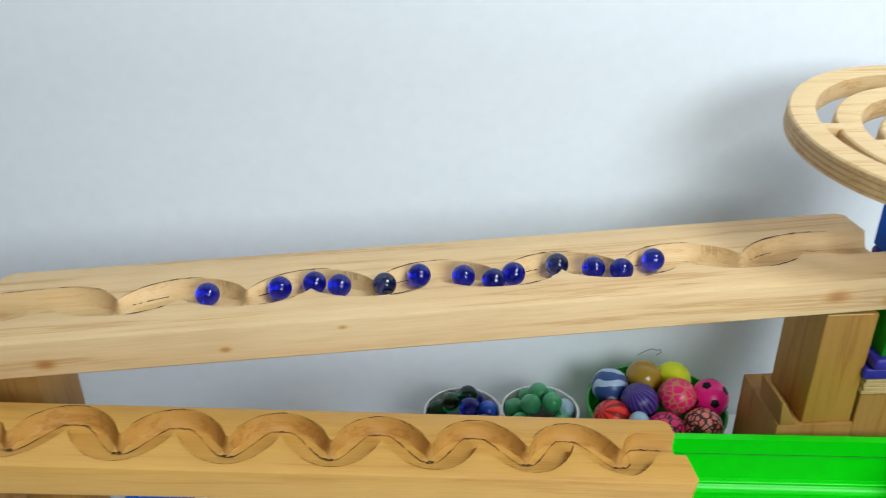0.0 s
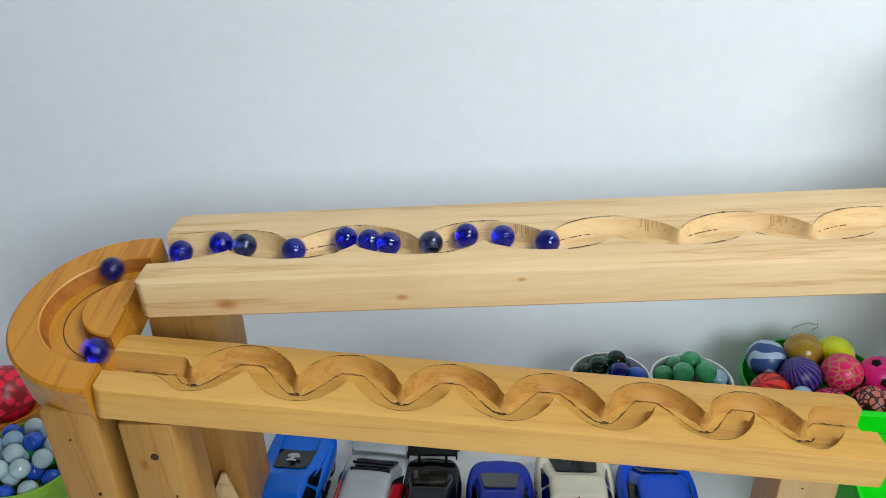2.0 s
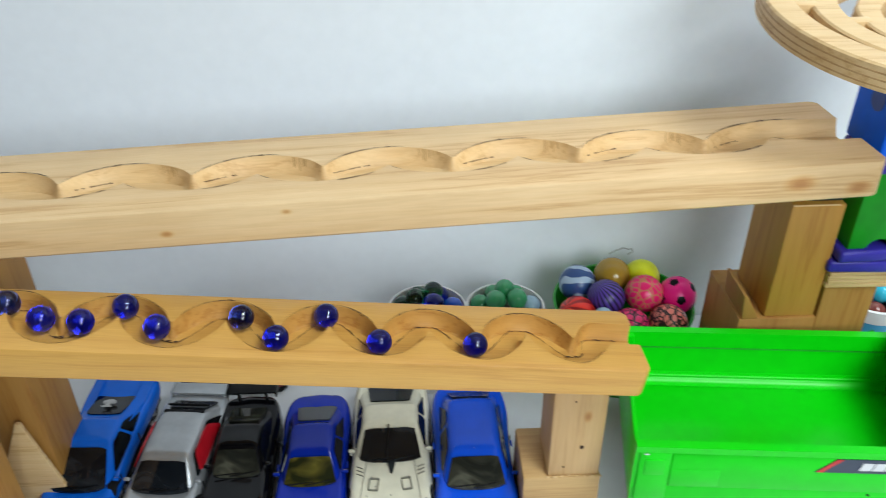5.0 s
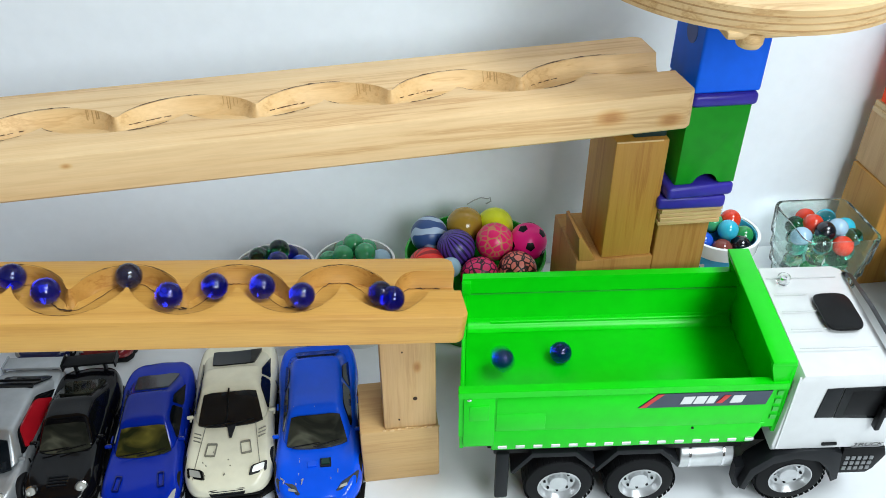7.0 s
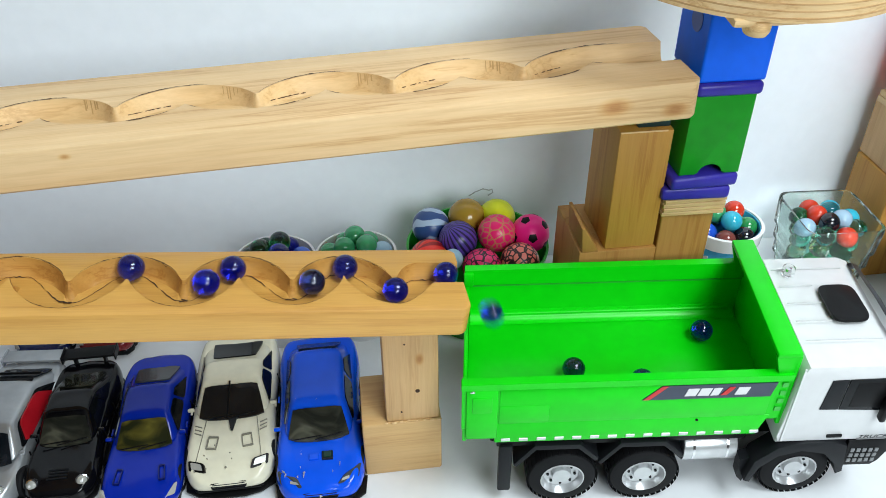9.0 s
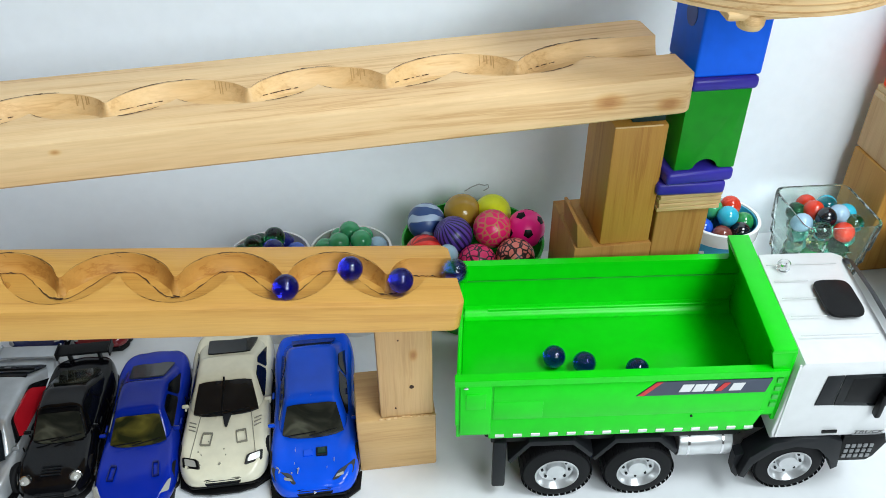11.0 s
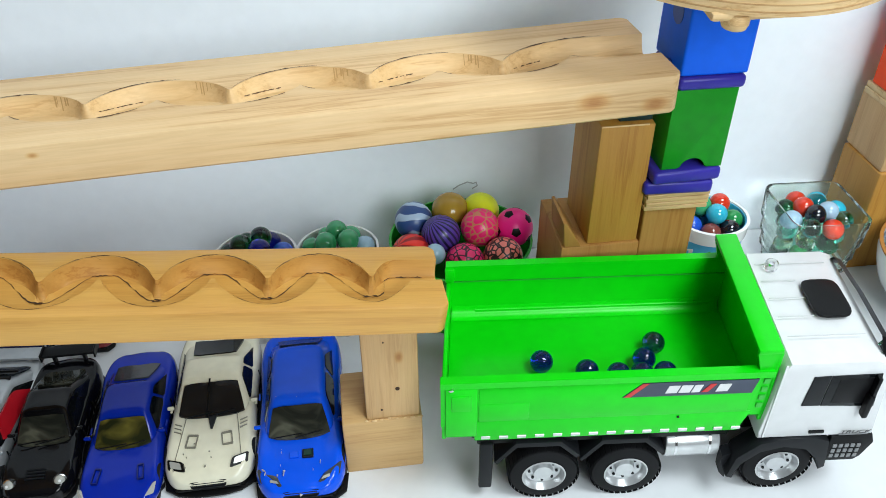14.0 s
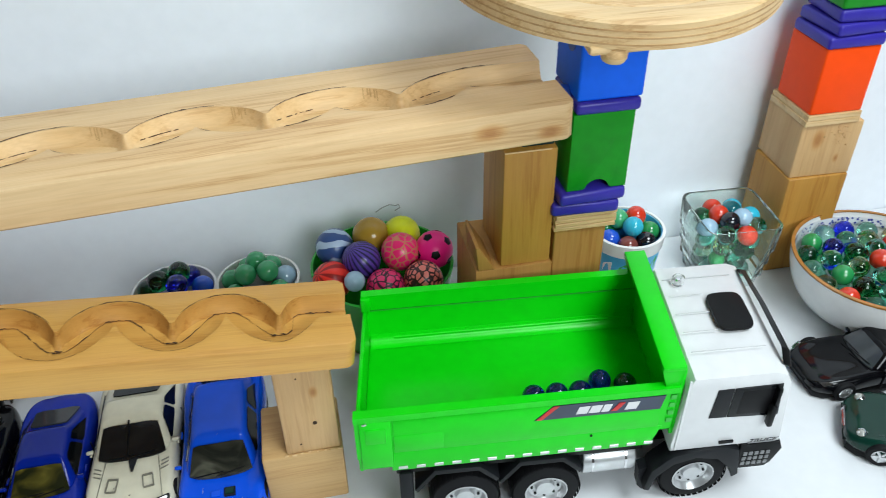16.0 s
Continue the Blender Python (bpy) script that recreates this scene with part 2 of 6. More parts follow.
def box(x0, x1, y0, y1, z0, z1, bevel=0.001, seg=2, bm=None):
    bm = bm or bmesh.new()
    made = bmesh.ops.create_cube(bm, size=1.0, matrix=Matrix.LocRotScale(((x0 + x1) / 2, (y0 + y1) / 2, (z0 + z1) / 2), None, (x1 - x0, y1 - y0, z1 - z0)))
    if bevel:
        edges = {e for v in made["verts"] for e in v.link_edges}
        bmesh.ops.bevel(bm, geom=list(edges), offset=bevel, segments=seg, affect="EDGES", profile=0.5)
    return bm


def prism(outline, z0, z1, bevel=0.0, bm=None, seg=2):
    """A plate with the outline (x, y) from z0 to z1."""
    bm = bm or bmesh.new()
    low = [bm.verts.new((x, y, z0)) for x, y in outline]
    top = [bm.verts.new((x, y, z1)) for x, y in outline]
    n = len(outline)
    faces = [bm.faces.new(low[::-1]), bm.faces.new(top)]
    faces += [bm.faces.new((low[i], low[(i + 1) % n], top[(i + 1) % n], top[i])) for i in range(n)]
    if bevel:
        edges = set(faces[0].edges) | set(faces[1].edges)
        bmesh.ops.bevel(bm, geom=list(edges), offset=bevel, segments=seg, affect="EDGES", profile=0.5)
    return bm


def side(outline, y0, y1, bevel=0.0):
    """A plate with the outline (x, z), from y0 to y1."""
    bm = prism(outline, y0, y1, bevel)
    for v in bm.verts:
        v.co = (v.co.x, v.co.z, v.co.y)
    return bm


def tube(r, h, n=24, axis="z", bevel=0.0, m=None, r2=None):
    bm = bmesh.new()
    bmesh.ops.create_cone(bm, cap_ends=True, segments=n, radius1=r, radius2=r if r2 is None else r2, depth=h)
    if bevel:
        caps = [e for f in bm.faces if len(f.verts) > 4 for e in f.edges]
        bmesh.ops.bevel(bm, geom=caps, offset=bevel, segments=2, affect="EDGES", profile=0.5)
    turn = {"z": Matrix(), "x": Matrix.Rotation(radians(90), 4, "Y"), "y": Matrix.Rotation(radians(90), 4, "X")}[axis]
    bmesh.ops.transform(bm, matrix=(m or Matrix()) @ turn, verts=bm.verts)
    return bm


def lathe(profile, n=40):
    """A body of revolution from (radius, z) pairs; radius 0 closes it."""
    bm = bmesh.new()
    rings = []
    for r, z in profile:
        rings.append([bm.verts.new((0, 0, z))] if r == 0 else [bm.verts.new((r * math.cos(2 * math.pi * k / n), r * math.sin(2 * math.pi * k / n), z)) for k in range(n)])
    for a, b in zip(rings, rings[1:]):
        for k in range(n):
            j = (k + 1) % n
            f = [a[k % len(a)], a[j % len(a)], b[j % len(b)], b[k % len(b)]]
            f = list(dict.fromkeys(f))
            if len(f) > 2:
                bm.faces.new(f)
    return bm


def ball(r, sub=3):
    bm = bmesh.new()
    bmesh.ops.create_icosphere(bm, subdivisions=sub, radius=r)
    return bm


def loft(rings, caps=True):
    bm = bmesh.new()
    rows = [[bm.verts.new(p) for p in ring] for ring in rings]
    n = len(rows[0])
    for a, b in zip(rows, rows[1:]):
        for k in range(n):
            bm.faces.new((a[k], a[(k + 1) % n], b[(k + 1) % n], b[k]))
    if caps:
        bm.faces.new(rows[0][::-1])
        bm.faces.new(rows[-1])
    return bm


def quad(a, b, c, d, lift=0.0004, inset=0.0, thick=0.0006):
    """A thin panel on the four points, with rounded corners, its face lift above them."""
    pts = [Vector(p) for p in (a, b, c, d)]
    nrm = ((pts[1] - pts[0]).cross(pts[3] - pts[0])).normalized()
    mid = sum(pts, Vector()) / 4
    pts = [mid + (p - mid) * (1 - inset) for p in pts]
    ring = []
    for k in range(4):
        p, q, r = pts[k - 1], pts[k], pts[(k + 1) % 4]
        f = 0.14
        ring += [q.lerp(p, f), q.lerp(p, f * 0.35).lerp(r, f * 0.30), q.lerp(r, f)]
    bm = bmesh.new()
    low = [bm.verts.new(p + nrm * (lift - thick)) for p in ring]
    top = [bm.verts.new(p + nrm * lift) for p in ring]
    bm.faces.new(low[::-1]), bm.faces.new(top)
    n = len(ring)
    for k in range(n):
        bm.faces.new((low[k], low[(k + 1) % n], top[(k + 1) % n], top[k]))
    return bm


# ---- the room ----
WALL_Y = 0.262
tagged(link("wall_back", box(-2.2, 2.4, WALL_Y, WALL_Y + 0.1, -0.8, 2.2, 0), WALL), "smooth white painted wall behind the toys", "wall", kind="structure")
tagged(link("wall_front", box(-2.2, 2.4, -2.6, -2.5, -0.8, 2.2, 0), ROOM), "plain grey wall of the room", "wall", kind="structure")
tagged(link("wall_left", box(-2.3, -2.2, -2.6, WALL_Y + 0.1, -0.8, 2.2, 0), ROOM), "plain grey side wall of the room", "wall", kind="structure")
tagged(link("wall_right", box(2.4, 2.5, -2.6, WALL_Y + 0.1, -0.8, 2.2, 0), ROOM), "plain grey side wall of the room", "wall", kind="structure")
tagged(link("ceiling", box(-2.3, 2.5, -2.6, WALL_Y + 0.1, 2.2, 2.3, 0), CEILING), "plain pale ceiling of the room", "ceiling", kind="structure")
tagged(link("floor", box(-2.3, 2.5, -2.6, WALL_Y + 0.1, -0.85, -0.8, 0), BLOCK), "wooden floor of the room", "floor", kind="structure")
table = thing("table", "white table top pushed against the wall, with toys on it", "table")
part("table_top", box(-1.1, 1.3, -0.62, WALL_Y - 0.001, -0.03, 0.0, 0.003), TABLE, table)
for lx in (-1.05, 1.25):
    for ly in (-0.57, 0.21):
        part("leg", box(lx - 0.025, lx + 0.025, ly - 0.025, ly + 0.025, -0.8, -0.03, 0.003), TABLE, table)

mark = bpy.data.curves.new("pencil_mark", "CURVE")
mark.dimensions, mark.bevel_depth = "3D", 0.0006
sp = mark.splines.new("POLY")
squiggle = [(-0.016, -0.004), (-0.010, 0.0), (-0.002, 0.003), (0.004, 0.001), (0.007, 0.002), (0.008, -0.002), (0.003, -0.005)]
sp.points.add(len(squiggle) - 1)
for p, (dx, dz) in zip(sp.points, squiggle):
    p.co = (0.228 + dx, WALL_Y - 0.0002, 0.083 + dz, 1)
mark.materials.append(PENCIL)
tagged(new("pencil_mark", mark), "small grey pencil squiggle on the white wall", "mark")


# ---- the marble track ----
def frame_of(p, q):
    """A board's space: u along its top front edge from p to q, v towards the wall, w up out of its top."""
    p, q = Vector(p), Vector(q)
    e = (q - p).normalized()
    n = e.cross(Vector((0, 1, 0))).normalized()
    f = n.cross(e)
    m = Matrix((e, f, n)).transposed().to_4x4()
    m.translation = p
    return m, (q - p).length


UP, UP_LEN = frame_of((-0.308, 0.0398, 0.2708), (0.327, 0.0669, 0.2878))
LOW, LOW_LEN = frame_of((-0.3014, -0.0418, 0.2348), (0.1611, -0.0186, 0.1732))
R = 0.0083
DEPTH = 0.0118
DROP = 0.0060  # the upper groove runs deeper towards the turn


def arch(p, power=0.62):
    return max(0.0, 4 * p * (1 - p)) ** power


def upper_edges(u):
    """Front and back edge of the upper groove at u: arches behind, waves with sharp peaks in front."""
    first, step = 0.0955, 0.0865
    p = (u - first) / step
    if u < first - 0.5 * step:
        back = 0.0455 + 0.0025 * max(0.0, u / 0.05)
    elif u > 0.528:
        back = 0.022 + 0.028 * min(1.0, arch(min(0.5, (u - 0.528) / 0.12))) - 0.004 * max(0.0, (u - 0.585) / 0.05)
    else:
        back = 0.022 + 0.026 * arch(p % 1)
    q = p + 0.5
    if u < first - 0.5 * step:
        front = 0.005 + 0.0135 * max(0.0, (u - 0.012) / 0.040) ** 1.5
        front = min(front, 0.0185)
    elif u > 0.572:
        front = 0.0235 - 0.010 * min(1.0, (u - 0.572) / 0.03) ** 0.8
    else:
        front = 0.0225 - 0.0175 * arch(q % 1, 0.7)
    return front, max(back, front + 0.0165)


def lower_edges(u):
    first, step = 0.0405, 0.0650
    p = (u - first) / step
    if u < 0.034:
        back = 0.0385
    elif u < first:
        back = 0.0385 - 0.0125 * ((u - 0.034) / (first - 0.034)) ** 1.5
    elif u > 0.4305:
        back = 0.026 + 0.023 * min(1.0, arch(min(0.5, (u - 0.4305) / 0.035)))
    else:
        back = 0.026 + 0.0295 * arch(p % 1)
    q = p + 0.5
    if u < first - 0.5 * step + 0.012:
        front = 0.0185
    elif u < first:
        front = 0.0068 + 0.0117 * math.cos(0.5 * math.pi * (u - 0.02) / (first - 0.02)) ** 2
    elif u > 0.455:
        front = 0.0275
    else:
        front = 0.0362 - 0.0294 * arch(q % 1, 0.72)
        if u > 0.4305:
            front = 0.0068 + 0.0207 * ((u - 0.4305) / 0.0245) ** 1.6
    return front, max(back, front + 0.0160)


def eased(edges, reach):
    """The same groove with the points between its back arches worn round."""
    def worn(u):
        front, back = edges(u)
        return front, sum(edges(u + reach * k / 4)[1] for k in range(-4, 5)) / 9
    return worn


raw_upper, raw_lower = upper_edges, lower_edges
upper_edges, lower_edges = eased(raw_upper, 0.0022), eased(raw_lower, 0.0020)


def groove_map(edges, length, cove, drop=0.0):
    """The height of a board's top at (u, v): a groove with coved walls, so that the points between two arches slope down."""
    rim = np.array([(u, v) for u in np.arange(0, length, 0.0005) for v in edges(u)])

    def surf(u, v):
        vf, vb = edges(min(max(u, 0), length))
        if v <= vf or v >= vb:
            return 0.0
        near = rim[np.abs(rim[:, 0] - min(max(u, 0), length)) < 0.012]
        d = min(v - vf, vb - v, math.sqrt(float(((near - (u, v)) ** 2).sum(1).min())))
        return -(DEPTH + drop * max(0.0, 1 - u / 0.028)) * math.sin(0.5 * math.pi * min(1.0, d / cove))
    return surf


UPPER_SURF = groove_map(upper_edges, UP_LEN, 0.0056, DROP)
LOWER_SURF = groove_map(lower_edges, LOW_LEN, 0.0032)


def grooved_board(name, m, length, width, thick, edges, surf, mats, label, over, taper, lead=0.0):
    """A timber with a wavy groove milled into its top; over: how far it runs past both ends of its frame; lead: how far its front lies before v = 0."""
    board = thing(name, label, "marble track", m)
    bm = bmesh.new()
    n = int((length + over[0] + over[1]) / 0.0014)
    rows = []
    steps = (0.0, 0.0004, 0.0010, 0.0019, 0.0032, 0.0052)
    for k in range(n + 1):
        u = -over[0] + (length + over[0] + over[1]) * k / n
        vf, vb = edges(min(max(u, 0), length))
        end = min(u + over[0], length + over[1] - u)
        cut = 0.004 * max(0.0, 1 - end / 0.006) ** 2
        lo = cut - lead
        b, W = 0.0016, width + taper * u
        vf = max(vf, lo + b + 0.0006)
        inner = [vf + d for d in steps] + [vf + (vb - vf) * f for f in (0.42, 0.5, 0.58)] + [vb - d for d in steps[::-1]]
        prof = [(lo, -thick + b), (lo, -b), (lo + b * 0.3, -b * 0.3), (lo + b, 0)] + [(v, surf(u, v)) for v in inner]
        prof += [(W - b - cut, 0), (W - b * 0.3 - cut, -b * 0.3), (W - cut, -b), (W - cut, -thick + b), (W - b - cut, -thick), (b + lo, -thick)]
        rows.append([bm.verts.new((u, v, w)) for v, w in prof])
    count = len(rows[0])
    for a, c in zip(rows, rows[1:]):
        for k in range(count):
            f = bm.faces.new((a[k], c[k], c[(k + 1) % count], a[(k + 1) % count]))
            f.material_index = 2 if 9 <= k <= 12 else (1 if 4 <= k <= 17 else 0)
    bm.faces.new(rows[0])
    bm.faces.new(rows[-1][::-1])
    part("timber", bm, mats, board)
    return board


def scorch(board, edges, surf, spans, where, width, w, wob=0.0003, mat=None):
    """Broken dark lines left by the cutter, along the groove."""
    bm = bmesh.new()
    rnd = random.Random(11)
    for a, b in spans:
        steps = max(2, int((b - a) / 0.0015))
        last = None
        for k in range(steps + 1):
            u = a + (b - a) * k / steps
            vf, vb = edges(u)
            foot = 0.0392 - 0.0142 * math.cos(2 * math.pi * (u - 0.0405) / 0.065) if 0.030 < u < 0.440 else vb - 0.003
            v = (where(vf, vb) if where else min(foot, vb - 0.0046)) + rnd.uniform(-wob, wob)
            slow = (0.5 + 0.5 * math.sin(u * 310 + 2.1 * math.sin(u * 97))) ** 2
            h = width * (0.34 + 0.66 * slow) * (0.4 + 0.6 * rnd.random()) * (0.3 if k in (0, steps) else 1)
            pair = [bm.verts.new((u, q, surf(u, q) + w)) for q in (v - h / 2, v + h / 2)]
            if last:
                bm.faces.new((last[0], pair[0], pair[1], last[1]))
            last = pair
    if bm.verts:
        part("scorch_line", bm, mat or BURNT, board, "dark burnt cutter line")


def wall_line(board, edges, surf, a, b, off, height, seed):
    """A broken dark stroke on the back wall of the groove, off before its rim."""
    bm = bmesh.new()
    rnd = random.Random(40 + seed)
    last = None
    for k in range(int((b - a) / 0.0015) + 1):
        u = a + 0.0015 * k
        v = edges(u)[1] - off
        h = height * (0.3 + 0.7 * rnd.random())
        pair = [bm.verts.new((u, q, surf(u, q) + 0.0005)) for q in (v - h / 2, v + h / 2)]
        if last and rnd.random() > 0.16:
            bm.faces.new((last[0], pair[0], pair[1], last[1]))
        last = pair
    part("scorch_line", bm, SINGED, board, "dark burnt cutter line")


def wall_tick(board, edges, surf, u, seed):
    """A short upright brown chatter mark on the back wall of the groove."""
    rnd = random.Random(int(u * 1e5) + seed)
    lo, hi, h = 0.0014 + 0.0022 * rnd.random(), 0.0003, 0.0004 + 0.0008 * rnd.random()
    bm = bmesh.new()
    rows = [[(q, edges(q)[1] - lo + (lo - hi) * k / 3) for q in (u, u + h)] for k in range(4)]
    rows = [[bm.verts.new((q, v, surf(q, v) + 0.0005)) for q, v in row] for row in rows]
    for a, b in zip(rows, rows[1:]):
        bm.faces.new((a[0], a[1], b[1], b[0]))
    part("chatter_mark", bm, TICK, board, "short brown cutter mark")


upper = grooved_board("upper_track", UP, UP_LEN, 0.0775, 0.0262, upper_edges, UPPER_SURF, [PINE, GROOVE_PALE, GROOVE_PALE], "pale pine timber track with a wavy marble groove on top", (-0.003, -0.005), 0.004, 0.0215)
for k in range(6):
    c0 = 0.0955 + 0.0865 * k
    long = 0.055 if k < 5 else 0.075
    # rim of the arch: broken strokes, thicker near the top of the arch
    for a, b, w in ((0.001, 0.016, 0.0020), (0.012, 0.028, 0.0024), (0.022, long - 0.010, 0.0032), (long - 0.010, long, 0.0014)):
        scorch(upper, upper_edges, UPPER_SURF, [(c0 + a, c0 + b)], lambda f, b: b + 0.0009, w * 0.70, 0.0003, 0.0002, SINGED)
    # second stroke, half way down the wall, and short ticks by the cusp
    wall_line(upper, upper_edges, UPPER_SURF, c0 + 0.006, c0 + 0.030, 0.0040, 0.0005, k)
    for j in range(5 if k < 5 else 0):
        wall_tick(upper, upper_edges, UPPER_SURF, c0 + 0.0865 - 0.0225 + 0.0022 * j + 0.0011 * ((j * 7 + k * 3) % 5) / 5, k)
    # where the cutter met the front wave
    scorch(upper, upper_edges, UPPER_SURF, [(c0 + 0.010, c0 + 0.034)], lambda f, b: f - 0.0010, 0.0018, 0.0003, 0.0002, SINGED)
    scorch(upper, upper_edges, UPPER_SURF, [(c0 + 0.044, c0 + 0.052)], lambda f, b: f - 0.0004, 0.0008, 0.0003, 0.0003)
for k in range(2):
    scorch(upper, upper_edges, UPPER_SURF, [(0.004 + 0.045 * k, 0.040 + 0.045 * k)], lambda f, b: b + 0.0006, 0.0014, 0.0002, 0.0002)

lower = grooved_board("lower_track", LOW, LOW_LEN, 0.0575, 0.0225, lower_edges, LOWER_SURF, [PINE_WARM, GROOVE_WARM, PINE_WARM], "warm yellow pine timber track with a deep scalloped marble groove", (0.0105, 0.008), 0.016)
for a, b in [(0.002, 0.024)] + [(0.026 + 0.065 * k, 0.0895 + 0.065 * k) for k in range(7)]:
    scorch(lower, lower_edges, LOWER_SURF, [(a, min(b, 0.466))], None, 0.0017, 0.0005, 0.0005)
for k in range(6):
    scorch(lower, lower_edges, LOWER_SURF, [(0.062 + 0.065 * k, 0.076 + 0.065 * k)], lambda f, b: b + 0.0003, 0.0014, 0.0002)
    scorch(lower, lower_edges, LOWER_SURF, [(0.085 + 0.065 * k, 0.099 + 0.065 * k)], lambda f, b: b + 0.0002, 0.0007, 0.0002)

for k in range(7):
    c0 = 0.0405 + 0.065 * k
    if k < 6:
        scorch(lower, lower_edges, LOWER_SURF, [(c0 + 0.004, c0 + 0.061)], lambda f, b: b + 0.0006, 0.0012, 0.0003, 0.0002, SINGED)
    scorch(lower, lower_edges, LOWER_SURF, [(c0 - 0.020, min(c0 + 0.020, 0.450))], lambda f, b: f - 0.0002, 0.0007, 0.0003, 0.0001)


def crumble(board, u0, v0, w, seed, size=0.0028):
    """A dark crumbled patch where the cutter turned."""
    rnd = random.Random(seed)
    bm = bmesh.new()
    for k in range(5):
        cu, cv, r = u0 + rnd.uniform(-1.3, 1.3) * size, v0 + rnd.uniform(-0.25, 0.25) * size, size * rnd.uniform(0.18, 0.42)
        bm.faces.new([bm.verts.new((cu + 1.6 * r * math.cos(a) * rnd.uniform(0.6, 1.2), cv + 0.7 * r * math.sin(a) * rnd.uniform(0.6, 1.2), w + 0.00008 * k)) for a in [2 * math.pi * j / 9 for j in range(9)]])
    part("scorch_patch", bm, BURNT, board, "dark crumbled patch in the groove")


for k in range(7):
    crumble(lower, 0.0405 + 0.065 * k, 0.0252, -DEPTH + 0.0010, k)

# The half-round piece that turns the marbles from the upper track into the lower one.
TURN_C, TURN_A, TURN_B = (-0.3145, 0.0235), 0.074, 0.0700
TURN_SLOPE = math.atan2(0.029, 0.135)
TURN = pose(TURN_C[0], TURN_C[1], 0.2515, math.degrees(TURN_SLOPE), 0, 0)


def turn_piece():
    ob = thing("turn_track", "half-round golden pine block with a curved marble groove", "marble track", TURN)
    bm = bmesh.new()
    n, thick = 48, 0.030
    inner, outer = (0.028, 0.0265), (0.054, 0.0475)
    rows = []
    for k in range(n + 1):
        a = math.pi * (0.5 + k / n)
        c, s = math.cos(a), math.sin(a)
        d = 0.011
        ring = []
        for (rx, ry), w in (((0.002, 0.002), 0), ((inner[0] - 0.001, inner[1] - 0.001), 0), (inner, -0.001), ((inner[0] + 0.001, inner[1] + 0.001), -d), ((outer[0] - 0.002, outer[1] - 0.002), -d), (outer, -0.0008), ((outer[0] + 0.001, outer[1] + 0.001), 0),
                            ((TURN_A - 0.002, TURN_B - 0.002), 0), ((TURN_A, TURN_B), -0.002), ((TURN_A, TURN_B), -thick), ((0.002, 0.002), -thick)):
            ring.append(bm.verts.new((rx * c, ry * s, w)))
        rows.append(ring)
    m = len(rows[0])
    for a, b in zip(rows, rows[1:]):
        for k in range(m):
            f = bm.faces.new((a[k], a[(k + 1) % m], b[(k + 1) % m], b[k]))
            f.material_index = 1 if k in (2, 4) else 0
    bm.faces.new(rows[0])
    bm.faces.new(rows[-1][::-1])
    part("block", bm, [PINE_GOLD, GROOVE_GOLD], ob)
    bm = bmesh.new()
    last = None
    for k in range(8, 47):
        a = math.pi * (0.5 + k / 48)
        pair = [bm.verts.new((r * math.cos(a) * 1.04, r * math.sin(a) * 0.93, -0.0106)) for r in (0.0405, 0.0412)]
        if last:
            bm.faces.new((last[0], last[1], pair[1], pair[0]))
        last = pair
    part("scorch_line", bm, BURNT, ob, "thin dark pencil line in the groove")
    return ob


turn_piece()


# ---- supports ----
def post(name, x0, x1, y0, y1, z0, z1, mat, label, nails=(), turn=0.0, category="wood block"):
    cx, cy = (x0 + x1) / 2, (y0 + y1) / 2
    ob = thing(name, label, category, pose(cx, cy, z0, 0, 0, turn))
    part("block", box(x0 - cx, x1 - cx, y0 - cy, y1 - cy, 0, z1 - z0, 0.0018), mat, ob)
    for dx, dz, r in nails:
        part("nail_hole", tube(r, 0.0008, 10, "y", m=Matrix.Translation((dx, y0 - cy - 0.0001, dz))), HOLE, ob)
    return ob


post("support_post", -0.350, -0.316, -0.040, 0.012, 0.0, 0.2165, POST_LEFT, "upright pine post under the turn block", [(0.006, 0.150, 0.0012), (-0.002, 0.195, 0.0008)])
post("support_post", -0.303, -0.2700, -0.040, 0.0, 0.0, 0.2085, POST_LEFT, "upright pine post under the high end of the lower track", [(0.002, 0.183, 0.0026), (-0.006, 0.13, 0.001), (0.01, 0.15, 0.0008)])
post("support_post", -0.314, -0.2670, 0.045, 0.098, 0.0, 0.2442, POST_LEFT, "pine post under the low end of the upper track")
post("support_post", 0.1115, 0.1500, 0.0015, 0.042, 0.0545, 0.1520, POST_PALE, "short pine post under the low end of the lower track", [(0.004, 0.030, 0.0016), (-0.008, 0.01, 0.0007), (-0.004, 0.075, 0.0006)])
post("base_block", 0.0935, 0.1515, 0.0, 0.052, 0.0, 0.0545, BLOCK, "square pine block carrying a short post")
glue = thing("glue_beads", "dried crumbs of brown glue round the foot of a post", "glue")
glue_rnd = random.Random(9)
for k in range(22):
    gx = 0.1115 + 0.0385 * k / 21
    bead = part("bead", ball(glue_rnd.uniform(0.0005, 0.0013), 1), BLOCK if k % 3 else PLY, glue, m=Matrix.Translation((gx, 0.0010 + glue_rnd.uniform(-0.0012, 0.0004), 0.0552)) @ Matrix.Diagonal((1.7, 1.0, 0.8, 1)))
wedge = thing("wood_wedge", "thin triangular offcut of pale wood leaning beside a post", "wood block", pose(-0.281, 0.036, 0.0))
part("block", side([(-0.019, 0), (0.024, 0), (0.0020, 0.0915), (-0.0015, 0.0915), (-0.019, 0.052)], 0, 0.004, 0.0006), PLY, wedge)

